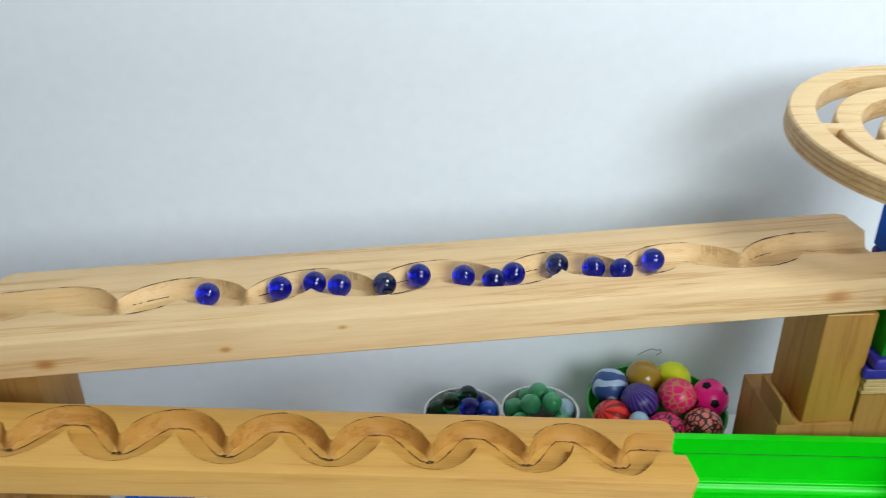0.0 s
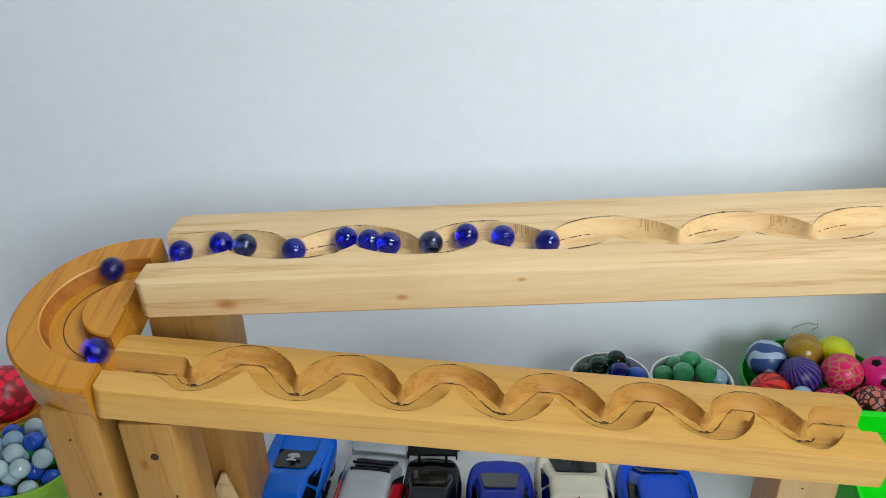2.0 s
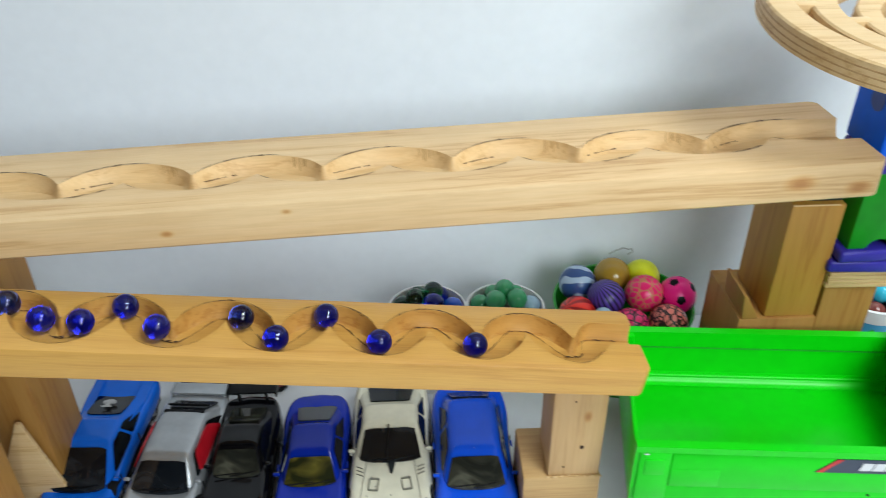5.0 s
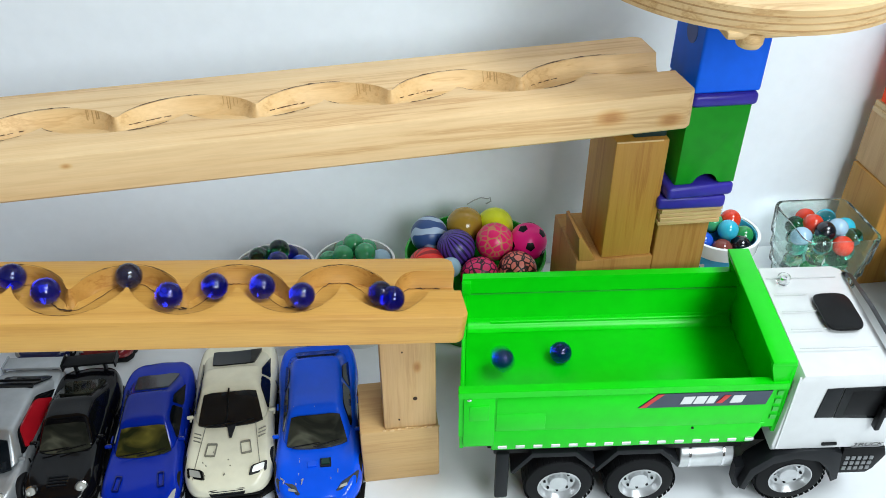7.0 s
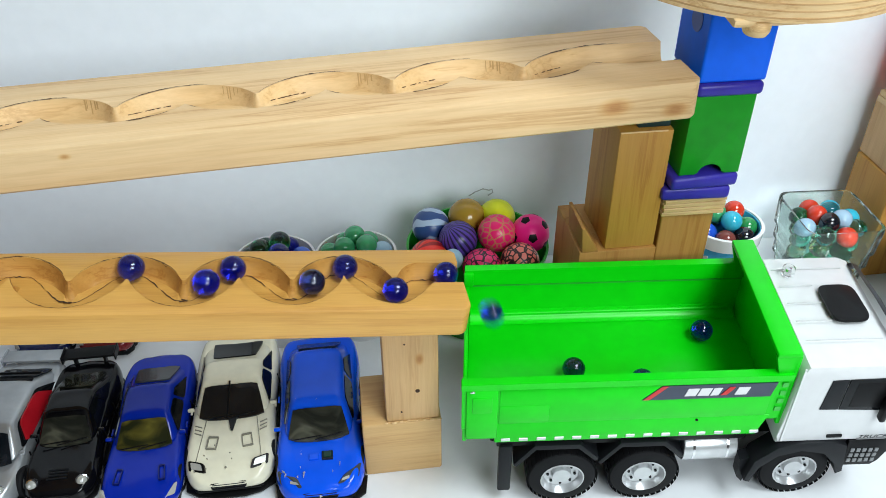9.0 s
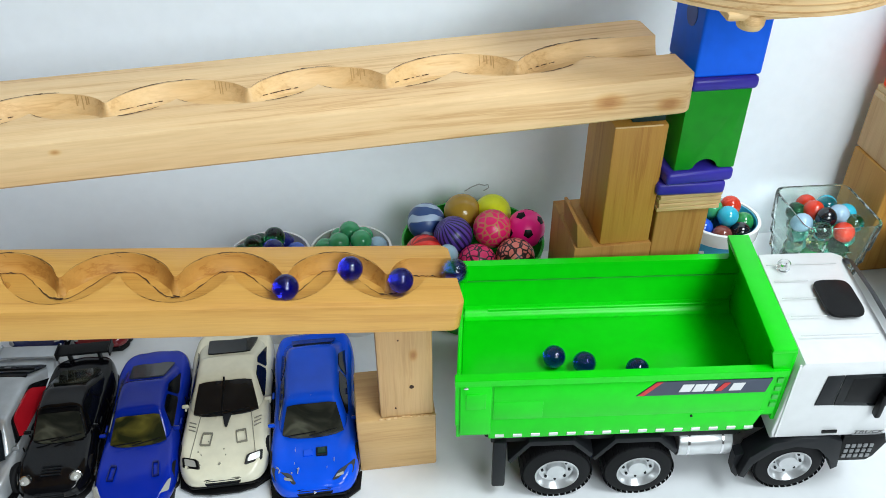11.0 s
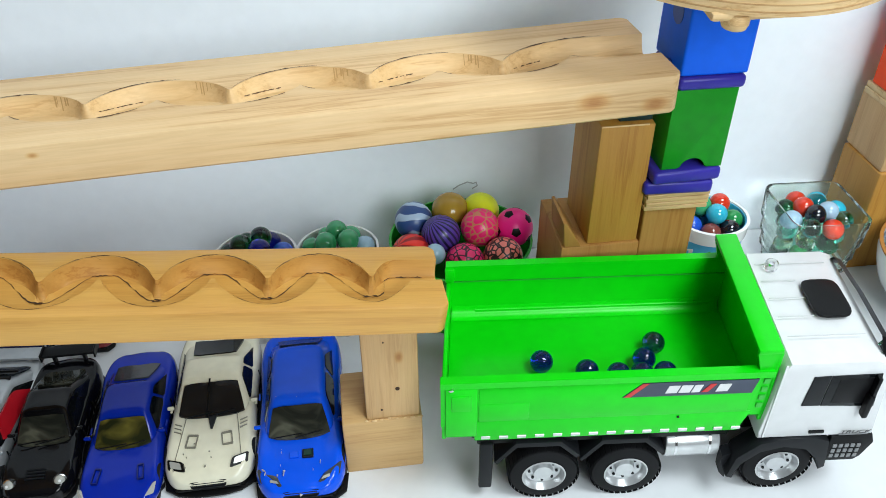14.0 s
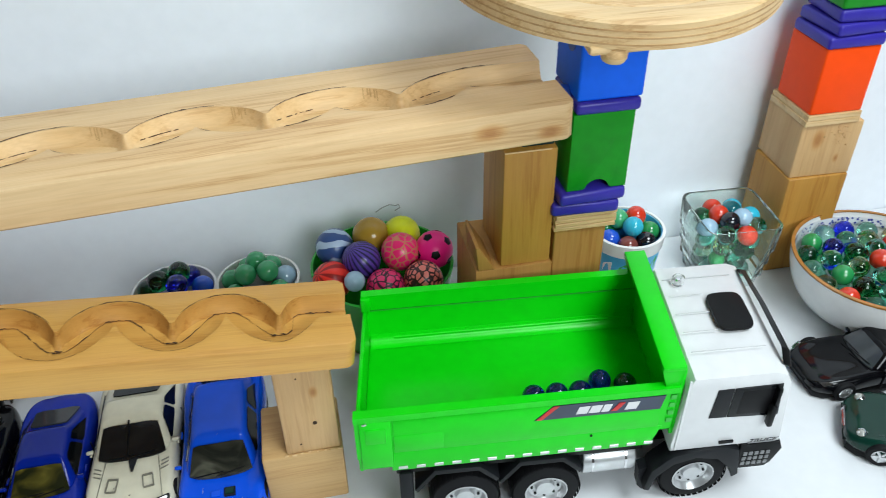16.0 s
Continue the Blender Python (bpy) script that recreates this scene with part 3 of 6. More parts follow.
pillar = post("tall_pillar", 0.2890, 0.3285, 0.083, 0.142, 0.134, 0.2345, POST, "tall golden wood block standing on a stepped block under the upper track")
part("chipped_edge", box(-0.0196, 0.0150, -0.0299, -0.0290, 0.0994, 0.1006, 0.0003, 1), PLY, pillar, "pale splintered edge")
stepped = thing("stepped_block", "brown wooden block with a thin upright cheek", "wood block")
part("block", box(0.2690, 0.3300, 0.081, 0.150, 0.0, 0.134, 0.0010), POST_DARK, stepped)
part("cheek", side([(0.2710, 0.1342), (0.2690, 0.1560), (0.2712, 0.1564), (0.2840, 0.1342)], 0.081, 0.120, 0.0004), POST_DARK, stepped)
shim = thing("shim", "thin dark green shim between pillar and track", "shim")
part("plate", box(0.303, 0.327, 0.088, 0.13, 0.2345, 0.2585, 0.001), SHIM, shim)


# ---- the block tower under the spiral funnel ----
def slab(name, x0, x1, y0, y1, z0, z1, mat, label, category="toy block", bevel=0.003, turn=0.0):
    cx, cy = (x0 + x1) / 2, (y0 + y1) / 2
    ob = thing(name, label, category, pose(cx, cy, z0, 0, 0, turn))
    part("block", box(x0 - cx, x1 - cx, y0 - cy, y1 - cy, 0, z1 - z0, bevel, 3), mat, ob)
    return ob


def arch_block(name, x0, x1, y0, y1, z0, z1, mat, label, hole=0.0108):
    """A toy block with a round tunnel at the foot of its front."""
    cx, cy, w, h = (x0 + x1) / 2, (y0 + y1) / 2, (x1 - x0) / 2, z1 - z0
    ob = thing(name, label, "toy block", pose(cx, cy, z0))
    ring = [(-w, 0), (-hole, 0)] + [(hole * math.cos(math.pi - math.pi * k / 14), hole * 0.92 * math.sin(math.pi * k / 14)) for k in range(1, 14)] + [(hole, 0), (w, 0), (w, h), (-w, h)]
    part("block", side(ring, -(y1 - y0) / 2, (y1 - y0) / 2, 0.0014), mat, ob)
    part("tunnel_back", box(-hole, hole, (y1 - y0) / 2 - 0.006, (y1 - y0) / 2 - 0.003, 0.0, hole, 0), mat, ob)
    return ob


slab("tower_base", 0.3305, 0.3715, 0.082, 0.128, 0.0, 0.1625, POST_DARK, "upright brown wooden block at the foot of the tower", "wood block", 0.0012)
for k in range(4):
    slab("plywood_sheet", 0.3295, 0.3780, 0.080, 0.130, 0.1625 + 0.0036 * k, 0.1625 + 0.0036 * k + 0.0033, PLY, "thin square of pale plywood in a stack", "plywood", 0.0004, turn=(-1, 1, 0, 1.5)[k])
slab("slab", 0.3270, 0.3785, 0.077, 0.128, 0.1772, 0.1880, PURPLE, "flat violet plastic toy slab in the tower", turn=-3)
slab("slab", 0.3285, 0.3800, 0.075, 0.126, 0.1880, 0.1985, PURPLE, "flat violet plastic toy slab in the tower", turn=3)
arch_block("arch_block", 0.3355, 0.3810, 0.078, 0.126, 0.1985, 0.2605, GREEN_BLOCK, "green plastic toy block with an arched tunnel")
slab("slab", 0.3365, 0.3835, 0.0755, 0.126, 0.2605, 0.2700, PURPLE, "flat violet plastic toy slab in the tower")
slab("tall_block", 0.3370, 0.3845, 0.078, 0.126, 0.2700, 0.3330, BLUE_BLOCK, "bright blue plastic toy block carrying the funnel", bevel=0.002)
tall = [o for o in scene.objects if o.name == "tall_block"][0]
# No hole is cut: a darker disc paints its shade.
part("side_hole", tube(0.0085, 0.0012, 24, "x", m=Matrix.Translation((-0.0236, -0.004, 0.038))), BLUE_SHADE, tall, "dark disc painted as a shaded hole in the side")
part_tunnel = thing("blue_knob", "dark blue plastic peg on the side of the tower", "toy block", pose(0.333, 0.098, 0.268))
part("peg", tube(0.007, 0.010, 16, "x", 0.0015), BLUE_SHADE, part_tunnel)


def funnel():
    """Flat spiral funnel: rings of layered plywood stepping down to the middle, with small joining pieces."""
    ob = thing("spiral_funnel", "round layered plywood spiral funnel on top of the block tower", "marble funnel", pose(0.354, 0.0960, 0.3475, 8.0, 0, 0))
    rings = [(0.1085, 0.0905, 0.011), (0.080, 0.063, 0.008), (0.053, 0.038, 0.005), (0.028, 0.008, 0.002)]
    # each ring sits a little before the middle of the one round it, so the slots widen towards the back
    lean, off, inner = [], 0.0, None
    for ro, ri, z in rings:
        off += 0.0 if inner is None else inner - ro - 0.001
        lean.append(Matrix.Translation((0.10 * off, -0.50 * off, 0)))
        inner = ri
    for (ro, ri, z), at in zip(rings, lean):
        thick = 0.0150
        layers = 3
        prof = [(ri, z + thick), (ri + 0.001, z + thick + 0.0006), (ro - 0.0012, z + thick + 0.0006), (ro, z + thick - 0.0006)]
        bm = lathe(prof + [(ro, z), (ri, z), (ri, z + thick)], 96)
        for f in bm.faces:
            f.material_index = 1 if abs(f.normal.z) < 0.5 and f.calc_center_median().xy.length > (ro + ri) / 2 else 0
        part("ring", bm, [PLY, PLY], ob, m=at)
        for k in range(layers):
            zz = z + 0.0022 + k * 0.0040
            part("ply_line", lathe([(ro - 0.0005, zz), (ro + 0.00025, zz), (ro + 0.00025, zz + 0.0009), (ro - 0.0005, zz + 0.0009), (ro - 0.0005, zz)], 96), PLY_EDGE, ob, m=at)
    for k, (ro, ri, z) in enumerate(rings[:-1]):
        for a in (172, 350, 75):
            aa = radians(a + 12 * k)
            r = ri - 0.006
            part("joint", box(-0.010, 0.010, -0.004, 0.004, -0.004, 0.004, 0.001, bm=None), PLY, ob, m=lean[k] @ Matrix.Translation((r * math.cos(aa), r * math.sin(aa), z + 0.009)) @ Matrix.Rotation(aa, 4, "Z"))
    part("bottom_bar", box(-0.046, -0.004, -0.102, -0.082, 0.0065, 0.0115, 0.002), PLY, ob)
    part("peg", tube(0.0075, 0.010, 20, "z", 0.003, m=Matrix.Translation((-0.030, -0.097, 0.0055))), PLY, ob, "round wooden peg")
    part("hub", tube(0.024, 0.016, 28, "z", 0.001, m=Matrix.Translation((0, 0, -0.010))), PLY, ob)
    part("foot", box(-0.014, 0.030, -0.018, 0.026, -0.0170, -0.002, 0.001), PLY, ob)
    return ob


funnel()

# ---- the tower at the far end ----
TY = 0.182
slab("end_tower_block", 0.6000, 0.6620, TY, TY + 0.062, 0.0, 0.110, POST, "upright pine block at the foot of the end tower", "wood block", 0.0015)
slab("end_tower_block", 0.6020, 0.6630, TY + 0.002, TY + 0.064, 0.110, 0.166, POST_PALE, "pine block with a crumbled knot in the end tower", "wood block", 0.0015, turn=-2)
crumb_rnd = random.Random(3)
knotty = [o for o in scene.objects if o.get("label", "").startswith("pine block with a crumbled knot")][0]
for k in range(34):
    part("crumb", ball(crumb_rnd.uniform(0.0003, 0.0009), 1), TICK if k % 2 else PLY_EDGE, knotty, m=Matrix.Translation((0.010 + crumb_rnd.gauss(0, 0.0045), -0.0311, 0.043 + crumb_rnd.gauss(0, 0.0045))))
slab("plywood_sheet", 0.6000, 0.6545, TY, TY + 0.060, 0.166, 0.1715, PLY, "thin square of pale plywood", "plywood", 0.0005)
slab("plywood_sheet", 0.6010, 0.6545, TY, TY + 0.060, 0.1717, 0.177, PLY, "thin square of pale plywood", "plywood", 0.0005)
slab("orange_block", 0.6020, 0.6540, TY + 0.001, TY + 0.056, 0.177, 0.2395, ORANGE_BLOCK, "bright orange plastic toy block", bevel=0.002)
for k in range(3):
    slab("slab", 0.600 + 0.003 * k, 0.655 + 0.003 * k, TY - 0.001, TY + 0.054, 0.2395 + 0.0115 * k, 0.2505 + 0.0115 * k, PURPLE, "flat violet plastic toy slab in the end tower", turn=(0, 4, -3)[k])
slab("green_block", 0.6040, 0.6560, TY, TY + 0.05, 0.274, 0.325, GREEN_BLOCK, "green plastic toy block on the end tower")


# ---- the dump truck: x forwards, y from its near side to its far side ----
TRUCK = pose(0.4000, -0.0575, 0.0, 0, 0, -5.0)
SKEW = 0.08
BED_W, BED_X0, BED_X1, RIM, FLOOR = 0.117, -0.2345, -0.019, 0.131, 0.082


def wheel(parent, x, y, r=0.0255, w=0.018, facing=-1):
    tyre = part("tyre", lathe([(0.0150, -w / 2), (0.021, -w / 2), (r - 0.0015, -w / 2 + 0.0012), (r, -w / 2 + 0.004), (r, w / 2 - 0.004), (r - 0.0015, w / 2 - 0.0012), (0.021, w / 2), (0.0150, w / 2), (0.0150, -w / 2)], 40), RUBBER, parent, "black rubber tyre", Matrix.Translation((x, y, r)) @ Matrix.Rotation(radians(90), 4, "X"))
    k = 1 if facing < 0 else -1
    part("rim", lathe([(0.0158, 0.0095 * k), (0.0148, 0.0100 * k), (0.0140, 0.0085 * k), (0.0125, 0.0045 * k), (0.0075, 0.0035 * k), (0.0065, 0.0068 * k), (0.0, 0.0072 * k)], 32), SILVER, tyre, "silver wheel rim")
    for j in range(8):
        a = 2 * math.pi * j / 8
        part("wheel_nut", tube(0.0010, 0.0012, 8, "z", m=Matrix.Translation((0.0098 * math.cos(a), 0.0098 * math.sin(a), 0.0046 * k))), CHARCOAL, tyre)
    # tread blocks
    bm = bmesh.new()
    for j in range(36):
        a = 2 * math.pi * j / 36
        for zz in (-0.0045, 0.0045):
            bmesh.ops.create_cube(bm, size=1.0, matrix=Matrix.Rotation(a + (0.08 if zz > 0 else 0), 4, "Z") @ Matrix.Translation((r, 0, zz)) @ Matrix.Diagonal((0.0003, 0.0034, 0.0075, 1)))
    tagged(part("tread", bm, RUBBER, tyre), kind="stuff")
    return tyre


def truck():
    ob = thing("dump_truck", "toy dump truck with a green tipper bed and white cab", "toy truck", TRUCK)
    W = BED_W
    bed = part("bed_floor", box(BED_X0 + 0.003, BED_X1, 0.006, W - 0.006, FLOOR - 0.004, FLOOR, 0.0008), GREEN, ob, "green tipper bed floor")
    # side walls: a bevelled plank with a flared foot inside
    for y0, inner, name in ((0.0, 1, "near_side"), (W, -1, "far_side")):
        out = lambda d, i=inner, y=y0: y + i * d  # noqa: E731
        prof = [(out(0.0), 0.084), (out(0.0), RIM - 0.009), (out(-0.002), RIM - 0.008), (out(-0.002), RIM), (out(0.0045), RIM), (out(0.0045), RIM - 0.014), (out(0.003), RIM - 0.015), (out(0.003), FLOOR + 0.0018), (out(0.0068), FLOOR + 0.0004), (out(0.0068), FLOOR - 0.003), (out(0.006), FLOOR - 0.006)]
        part("side_wall", loft([[(BED_X0 - 0.0005, y, z) for y, z in prof], [(BED_X1, y, z) for y, z in prof]]), GREEN, ob, "green bed side wall", smooth=False)
        skirt = [(BED_X0 + 0.022, 0.0690), (BED_X0 + 0.022, 0.0880), (-0.0265, 0.0880), (-0.0325, 0.0690)]
        part("skirt", side(skirt, min(out(-0.0005), out(0.005)), max(out(-0.0005), out(0.005)), 0.0006), GREEN, ob)
        for k in range(15):
            x = BED_X0 + 0.0265 + k * 0.0122
            ya = out(-0.0012)
            part("reflector", box(x, x + 0.0062, min(ya, ya + inner * 0.001), max(ya, ya + inner * 0.001), 0.0708, 0.0735, 0.0002, 1), SILVER, ob, "pale grey reflector patch")
    cove = [(W - 0.0022, FLOOR + 0.0083)] + [(W - 0.0034 - 0.008 * (1 - math.cos(0.5 * math.pi * k / 6)), FLOOR + 0.0083 - 0.008 * math.sin(0.5 * math.pi * k / 6)) for k in range(7)] + [(W - 0.004, FLOOR - 0.001)]
    part("floor_cove", loft([[(x, y, z) for y, z in cove] for x in (BED_X0 + 0.004, BED_X1 - 0.002)]), GREEN, ob, "rounded foot of the bed wall")
    part("wall_seam", box(BED_X0 + 0.004, BED_X1 - 0.002, W - 0.0036, W - 0.0028, RIM - 0.0165, RIM - 0.0155, 0), GREEN_DK, ob)
    # near side details
    part("rear_box", box(BED_X0 + 0.0025, BED_X0 + 0.0235, -0.0018, 0.006, 0.0745, RIM - 0.0045, 0.0010), GREEN, ob)
    part("rear_hatch", box(BED_X0 + 0.0065, BED_X0 + 0.0195, -0.0026, -0.001, 0.1005, 0.1145, 0.0005), GREEN, ob)
    part("hinge_bolt", tube(0.0018, 0.002, 14, "y", 0.0005, m=Matrix.Translation((BED_X0 + 0.0065, -0.0024, RIM - 0.0085))), CHROME, ob, "small chrome bolt")
    part("raised_panel", box(BED_X0 + 0.0245, BED_X0 + 0.0575, -0.0012, 0.001, 0.0895, 0.1050, 0.0005), GREEN, ob)
    part("raised_panel", box(BED_X0 + 0.0245, -0.030, -0.0009, 0.001, 0.0880, RIM - 0.0105, 0.0004), GREEN, ob)
    part("side_sticker", side([(-0.1165, 0.1068), (-0.1045, 0.1196), (-0.0285, 0.1196), (-0.0310, 0.1068)], -0.0015, -0.0006), NAVY, ob, "dark navy sticker stripe")
    part("sticker_flash", side([(-0.1155, 0.1072), (-0.1045, 0.1192), (-0.1005, 0.1192), (-0.1115, 0.1072)], -0.0018, -0.0010), RED, ob, "red flash on the sticker")
    for k, (x, w) in enumerate(((-0.0880, 0.0075), (-0.0795, 0.0075), (-0.0710, 0.0055), (-0.0550, 0.0080))):
        part("sticker_shape", side([(x - 0.001, 0.1098), (x + 0.001, 0.1163), (x + w + 0.001, 0.1163), (x + w - 0.001, 0.1098)], -0.0019, -0.0012), WHITE, ob, "white slanted shape on the sticker")
    part("sticker_shape", side([(-0.0650, 0.1098), (-0.0610, 0.1098), (-0.0560, 0.1168), (-0.0600, 0.1168)], -0.0020, -0.0012), RED, ob, "red slanted shape on the sticker")
    part("screw", tube(0.0009, 0.001, 10, "y", m=Matrix.Translation((-0.0760, -0.0008, 0.0855))), BLACK, ob)
    # headboard, canopy and tailgate
    part("headboard", box(BED_X1 - 0.0015, BED_X1 + 0.002, 0.0, W, FLOOR - 0.004, RIM + 0.0145, 0.0006), GREEN, ob, "green front wall of the bed")
    part("canopy", box(BED_X1 - 0.0150, BED_X1 + 0.0010, -0.001, W + 0.001, RIM + 0.0145, RIM + 0.0180, 0.0008), GREEN, ob, "green lip over the front of the bed")
    for y in (0.0, W - 0.004):
        part("canopy_cheek", side([(BED_X1 - 0.0150, RIM + 0.0145), (BED_X1, RIM + 0.0145), (BED_X1, RIM - 0.002), (BED_X1 - 0.010, RIM - 0.002)], y, y + 0.004, 0.0004), GREEN, ob)
    bm = bmesh.new()
    for k in range(4):
        box(BED_X1 - 0.006 + 0.0001 * k, BED_X1 - 0.002, -0.0012, 0.0005, 0.092 + k * 0.0075, 0.096 + k * 0.0075, 0, bm=bm)
    part("louvre", bm, GREEN_DK, ob)
    part("tailgate", box(BED_X0, BED_X0 + 0.003, 0.001, W - 0.001, 0.0700, RIM - 0.014, 0.0008), GREEN, ob, "green tailgate")
    for y in (0.002, W - 0.007):
        part("tailgate_hinge", box(BED_X0 - 0.001, BED_X0 + 0.006, y, y + 0.005, RIM - 0.014, RIM - 0.002, 0.0008), GREEN, ob)
    # chassis
    part("chassis", box(BED_X0 + 0.020, 0.045, 0.030, W - 0.030, 0.034, FLOOR - 0.006, 0.002), BLACK, ob, "black chassis")
    part("subframe", box(BED_X0 + 0.024, -0.035, 0.005, W - 0.005, 0.058, 0.070, 0.001), BLACK, ob)
    part("mudflap", box(-0.2085, -0.1990, 0.003, 0.012, 0.012, 0.060, 0.0015), CHARCOAL, ob)
    part("mudflap", box(-0.2085, -0.1990, W - 0.012, W - 0.003, 0.012, 0.060, 0.0015), CHARCOAL, ob)
    for x0, x1 in ((-0.196, -0.140), (-0.136, -0.080)):
        part("rear_fender", side([(x0, 0.040), (x0 + 0.013, 0.0585), (x1 - 0.013, 0.0585), (x1, 0.044), (x1 + 0.002, 0.047), (x1 - 0.012, 0.0620), (x0 + 0.012, 0.0620), (x0 - 0.002, 0.043)], 0.001, 0.022, 0.0004), CHARCOAL, ob, "dark grey rear fender")
    part("fuel_tank", tube(0.0125, 0.0385, 28, "x", 0.0012, m=Matrix.Translation((-0.0580, 0.0150, 0.0450))), SILVER, ob, "silver round fuel tank")
    for x in (-0.070, -0.046):
        part("tank_band", tube(0.0128, 0.0016, 28, "x", m=Matrix.Translation((x, 0.0150, 0.0450))), CHROME, ob)
    part("tank_bracket", side([(-0.0350, 0.022), (-0.0300, 0.016), (-0.0285, 0.030), (-0.0250, 0.044), (-0.036, 0.040)], 0.001, 0.010), CHARCOAL, ob)
    # cab
    cw, CAB_Y = 0.107, -0.0045
    outline = [(-0.0185, 0.0640), (-0.0185, 0.0700), (-0.0155, 0.1330), (-0.0120, 0.1392), (0.0440, 0.1392), (0.0520, 0.1360), (0.0560, 0.1280), (0.0620, 0.0640)]
    cab = part("cab", side(outline, CAB_Y, cw, 0.0016), WHITE, ob, "white truck cab")
    # Thin grey strips paint the shade of the roof's panel grooves.
    for k in range(5):
        y = 0.016 + k * 0.019
        part("roof_rib", box(-0.010, 0.0145 if 0 < k < 4 else 0.042, y, y + 0.0007, 0.1388, 0.1395, 0.0002, 1), ROOF_LINE, cab)
    pane = [(0.0285 + 0.0130 * math.copysign(abs(math.cos(a)) ** 0.42, math.cos(a)), 0.0525 + 0.0192 * math.copysign(abs(math.sin(a)) ** 0.36, math.sin(a))) for a in [2 * math.pi * (k + 0.5) / 28 for k in range(28)]]
    part("sunroof", prism(pane, 0.1385, 0.1406, 0.0004), BLACK, cab, "dark glass sunroof")
    part("beacon", tube(0.0048, 0.0065, 20, "z", 0.0012, m=Matrix.Translation((0.0005, 0.0870, 0.1424))), CLEAR, cab, "clear round roof beacon")
    part("beacon_core", tube(0.0022, 0.0045, 12, "z", 0.0004, m=Matrix.Translation((0.0005, 0.0870, 0.1416))), CHROME, cab)
    part("wind_deflector", loft([[(0.0505, y, 0.1375 + dz), (0.0560, y, 0.1350 + dz), (0.0575, y, 0.1330 + dz), (0.0520, y, 0.1358 + dz)] for y, dz in ((0.004, -0.004), (0.012, 0.0035), (0.055, 0.0052), (0.096, 0.0035), (0.1035, -0.004))]), BLACK, cab, "black visor along the windscreen")
    part("windscreen", quad((0.0575, 0.010, 0.1220), (0.0575, cw - 0.010, 0.1220), (0.0610, cw - 0.008, 0.0880), (0.0610, 0.008, 0.0880), 0.0008), DARK_GLASS, cab, "dark windscreen")
    for y, s in ((CAB_Y, -1), (cw, 1)):
        a, b = (y, y + s * 0.0009) if s > 0 else (y + s * 0.0009, y)
        part("side_window", side([(0.0035, 0.0962), (0.0055, 0.1228), (0.0165, 0.1232), (0.0160, 0.0958)], a, b, 0.0003), CHARCOAL, cab, "charcoal quarter window")
        part("side_window", side([(0.0165, 0.0957), (0.0170, 0.1232), (0.0500, 0.1238), (0.0530, 0.0935)], a, b, 0.0003), DARK_GLASS, cab, "dark open side window")
        part("window_recess", side([(0.0225, 0.0985), (0.0230, 0.1205), (0.0460, 0.1212), (0.0485, 0.0965)], min(a, b) - 0.0003, max(a, b) + 0.0003, 0.0002), BLACK, cab)
        part("mirror", box(0.0440, 0.0480, a - 0.006 if s < 0 else b, a if s < 0 else b + 0.006, 0.088, 0.108, 0.0012), BLACK, cab, "black wing mirror")
        part("mirror_arm", box(0.0455, 0.0480, a - 0.005 if s < 0 else b, a if s < 0 else b + 0.005, 0.108, 0.1240, 0.0006), BLACK, cab)
        part("door_handle", box(0.0160, 0.0265, a - 0.0004, b + 0.0004, 0.0682, 0.0706, 0.0004), BLACK, cab, "black door handle")
        part("door_seam", box(-0.0160, -0.0145, a - 0.0001, b + 0.0001, 0.066, 0.134, 0.0002, 1), WHITE, cab)
        part("step", side([(0.0335, 0.0380), (0.0335, 0.0640), (0.0625, 0.0640), (0.0655, 0.0560), (0.0600, 0.0420), (0.0560, 0.0380)], min(a, b), max(a, b) + 0.004 if s < 0 else max(a, b), 0.0008), BLACK, cab, "black cab step")
        bm = bmesh.new()
        for i in range(3):
            for j in range(5):
                box(0.037 + j * 0.0042, 0.0397 + j * 0.0042, a - 0.0008, b + 0.0002, 0.0425 + i * 0.0052, 0.0455 + i * 0.0052, 0, bm=bm)
        part("step_grating", bm, HAZE, cab, "grey step grating")
        ff = [(-0.0325, 0.0260), (-0.0290, 0.0460), (-0.0150, 0.0600), (0.0040, 0.0645), (0.0230, 0.0640), (0.0330, 0.0600), (0.0370, 0.0330), (0.0330, 0.0300), (0.0290, 0.0420), (0.0190, 0.0530), (0.0020, 0.0570), (-0.0140, 0.0520), (-0.0250, 0.0400), (-0.0280, 0.0240)]
        part("front_fender", side(ff, a - 0.001 if s < 0 else b - 0.016, a + 0.016 if s < 0 else b + 0.001, 0.0006), CHARCOAL, cab, "dark grey front fender")
    part("bumper", box(0.050, 0.0665, 0.004, cw - 0.003, 0.030, 0.062, 0.003), BLACK, cab, "black front bumper")
    txt = bpy.data.curves.new("truck_lettering", "FONT")
    txt.body, txt.size, txt.extrude, txt.shear = "TRUCK", 0.0052, 0.0001, 0.25
    txt.materials.append(BLACK)
    t = new("lettering", txt)
    t.parent, t.matrix_basis = cab, Matrix.Translation((0.0375 + SKEW * (CAB_Y - 0.07), CAB_Y - 0.0012, 0.0672)) @ Matrix.Rotation(radians(90), 4, "X") @ Matrix.Diagonal((1.25, 0.8, 1, 1))
    t["label"] = "black word on the cab door"
    part("stripe", box(0.0380, 0.0580, CAB_Y - 0.0009, CAB_Y + 0.0002, 0.0652, 0.0659, 0), HAZE, cab, "thin grey line under the word")
    for x in (-0.1665, -0.1075, 0.0025):
        wheel(ob, x, 0.0105)
        wheel(ob, x, 0.1000, facing=1)
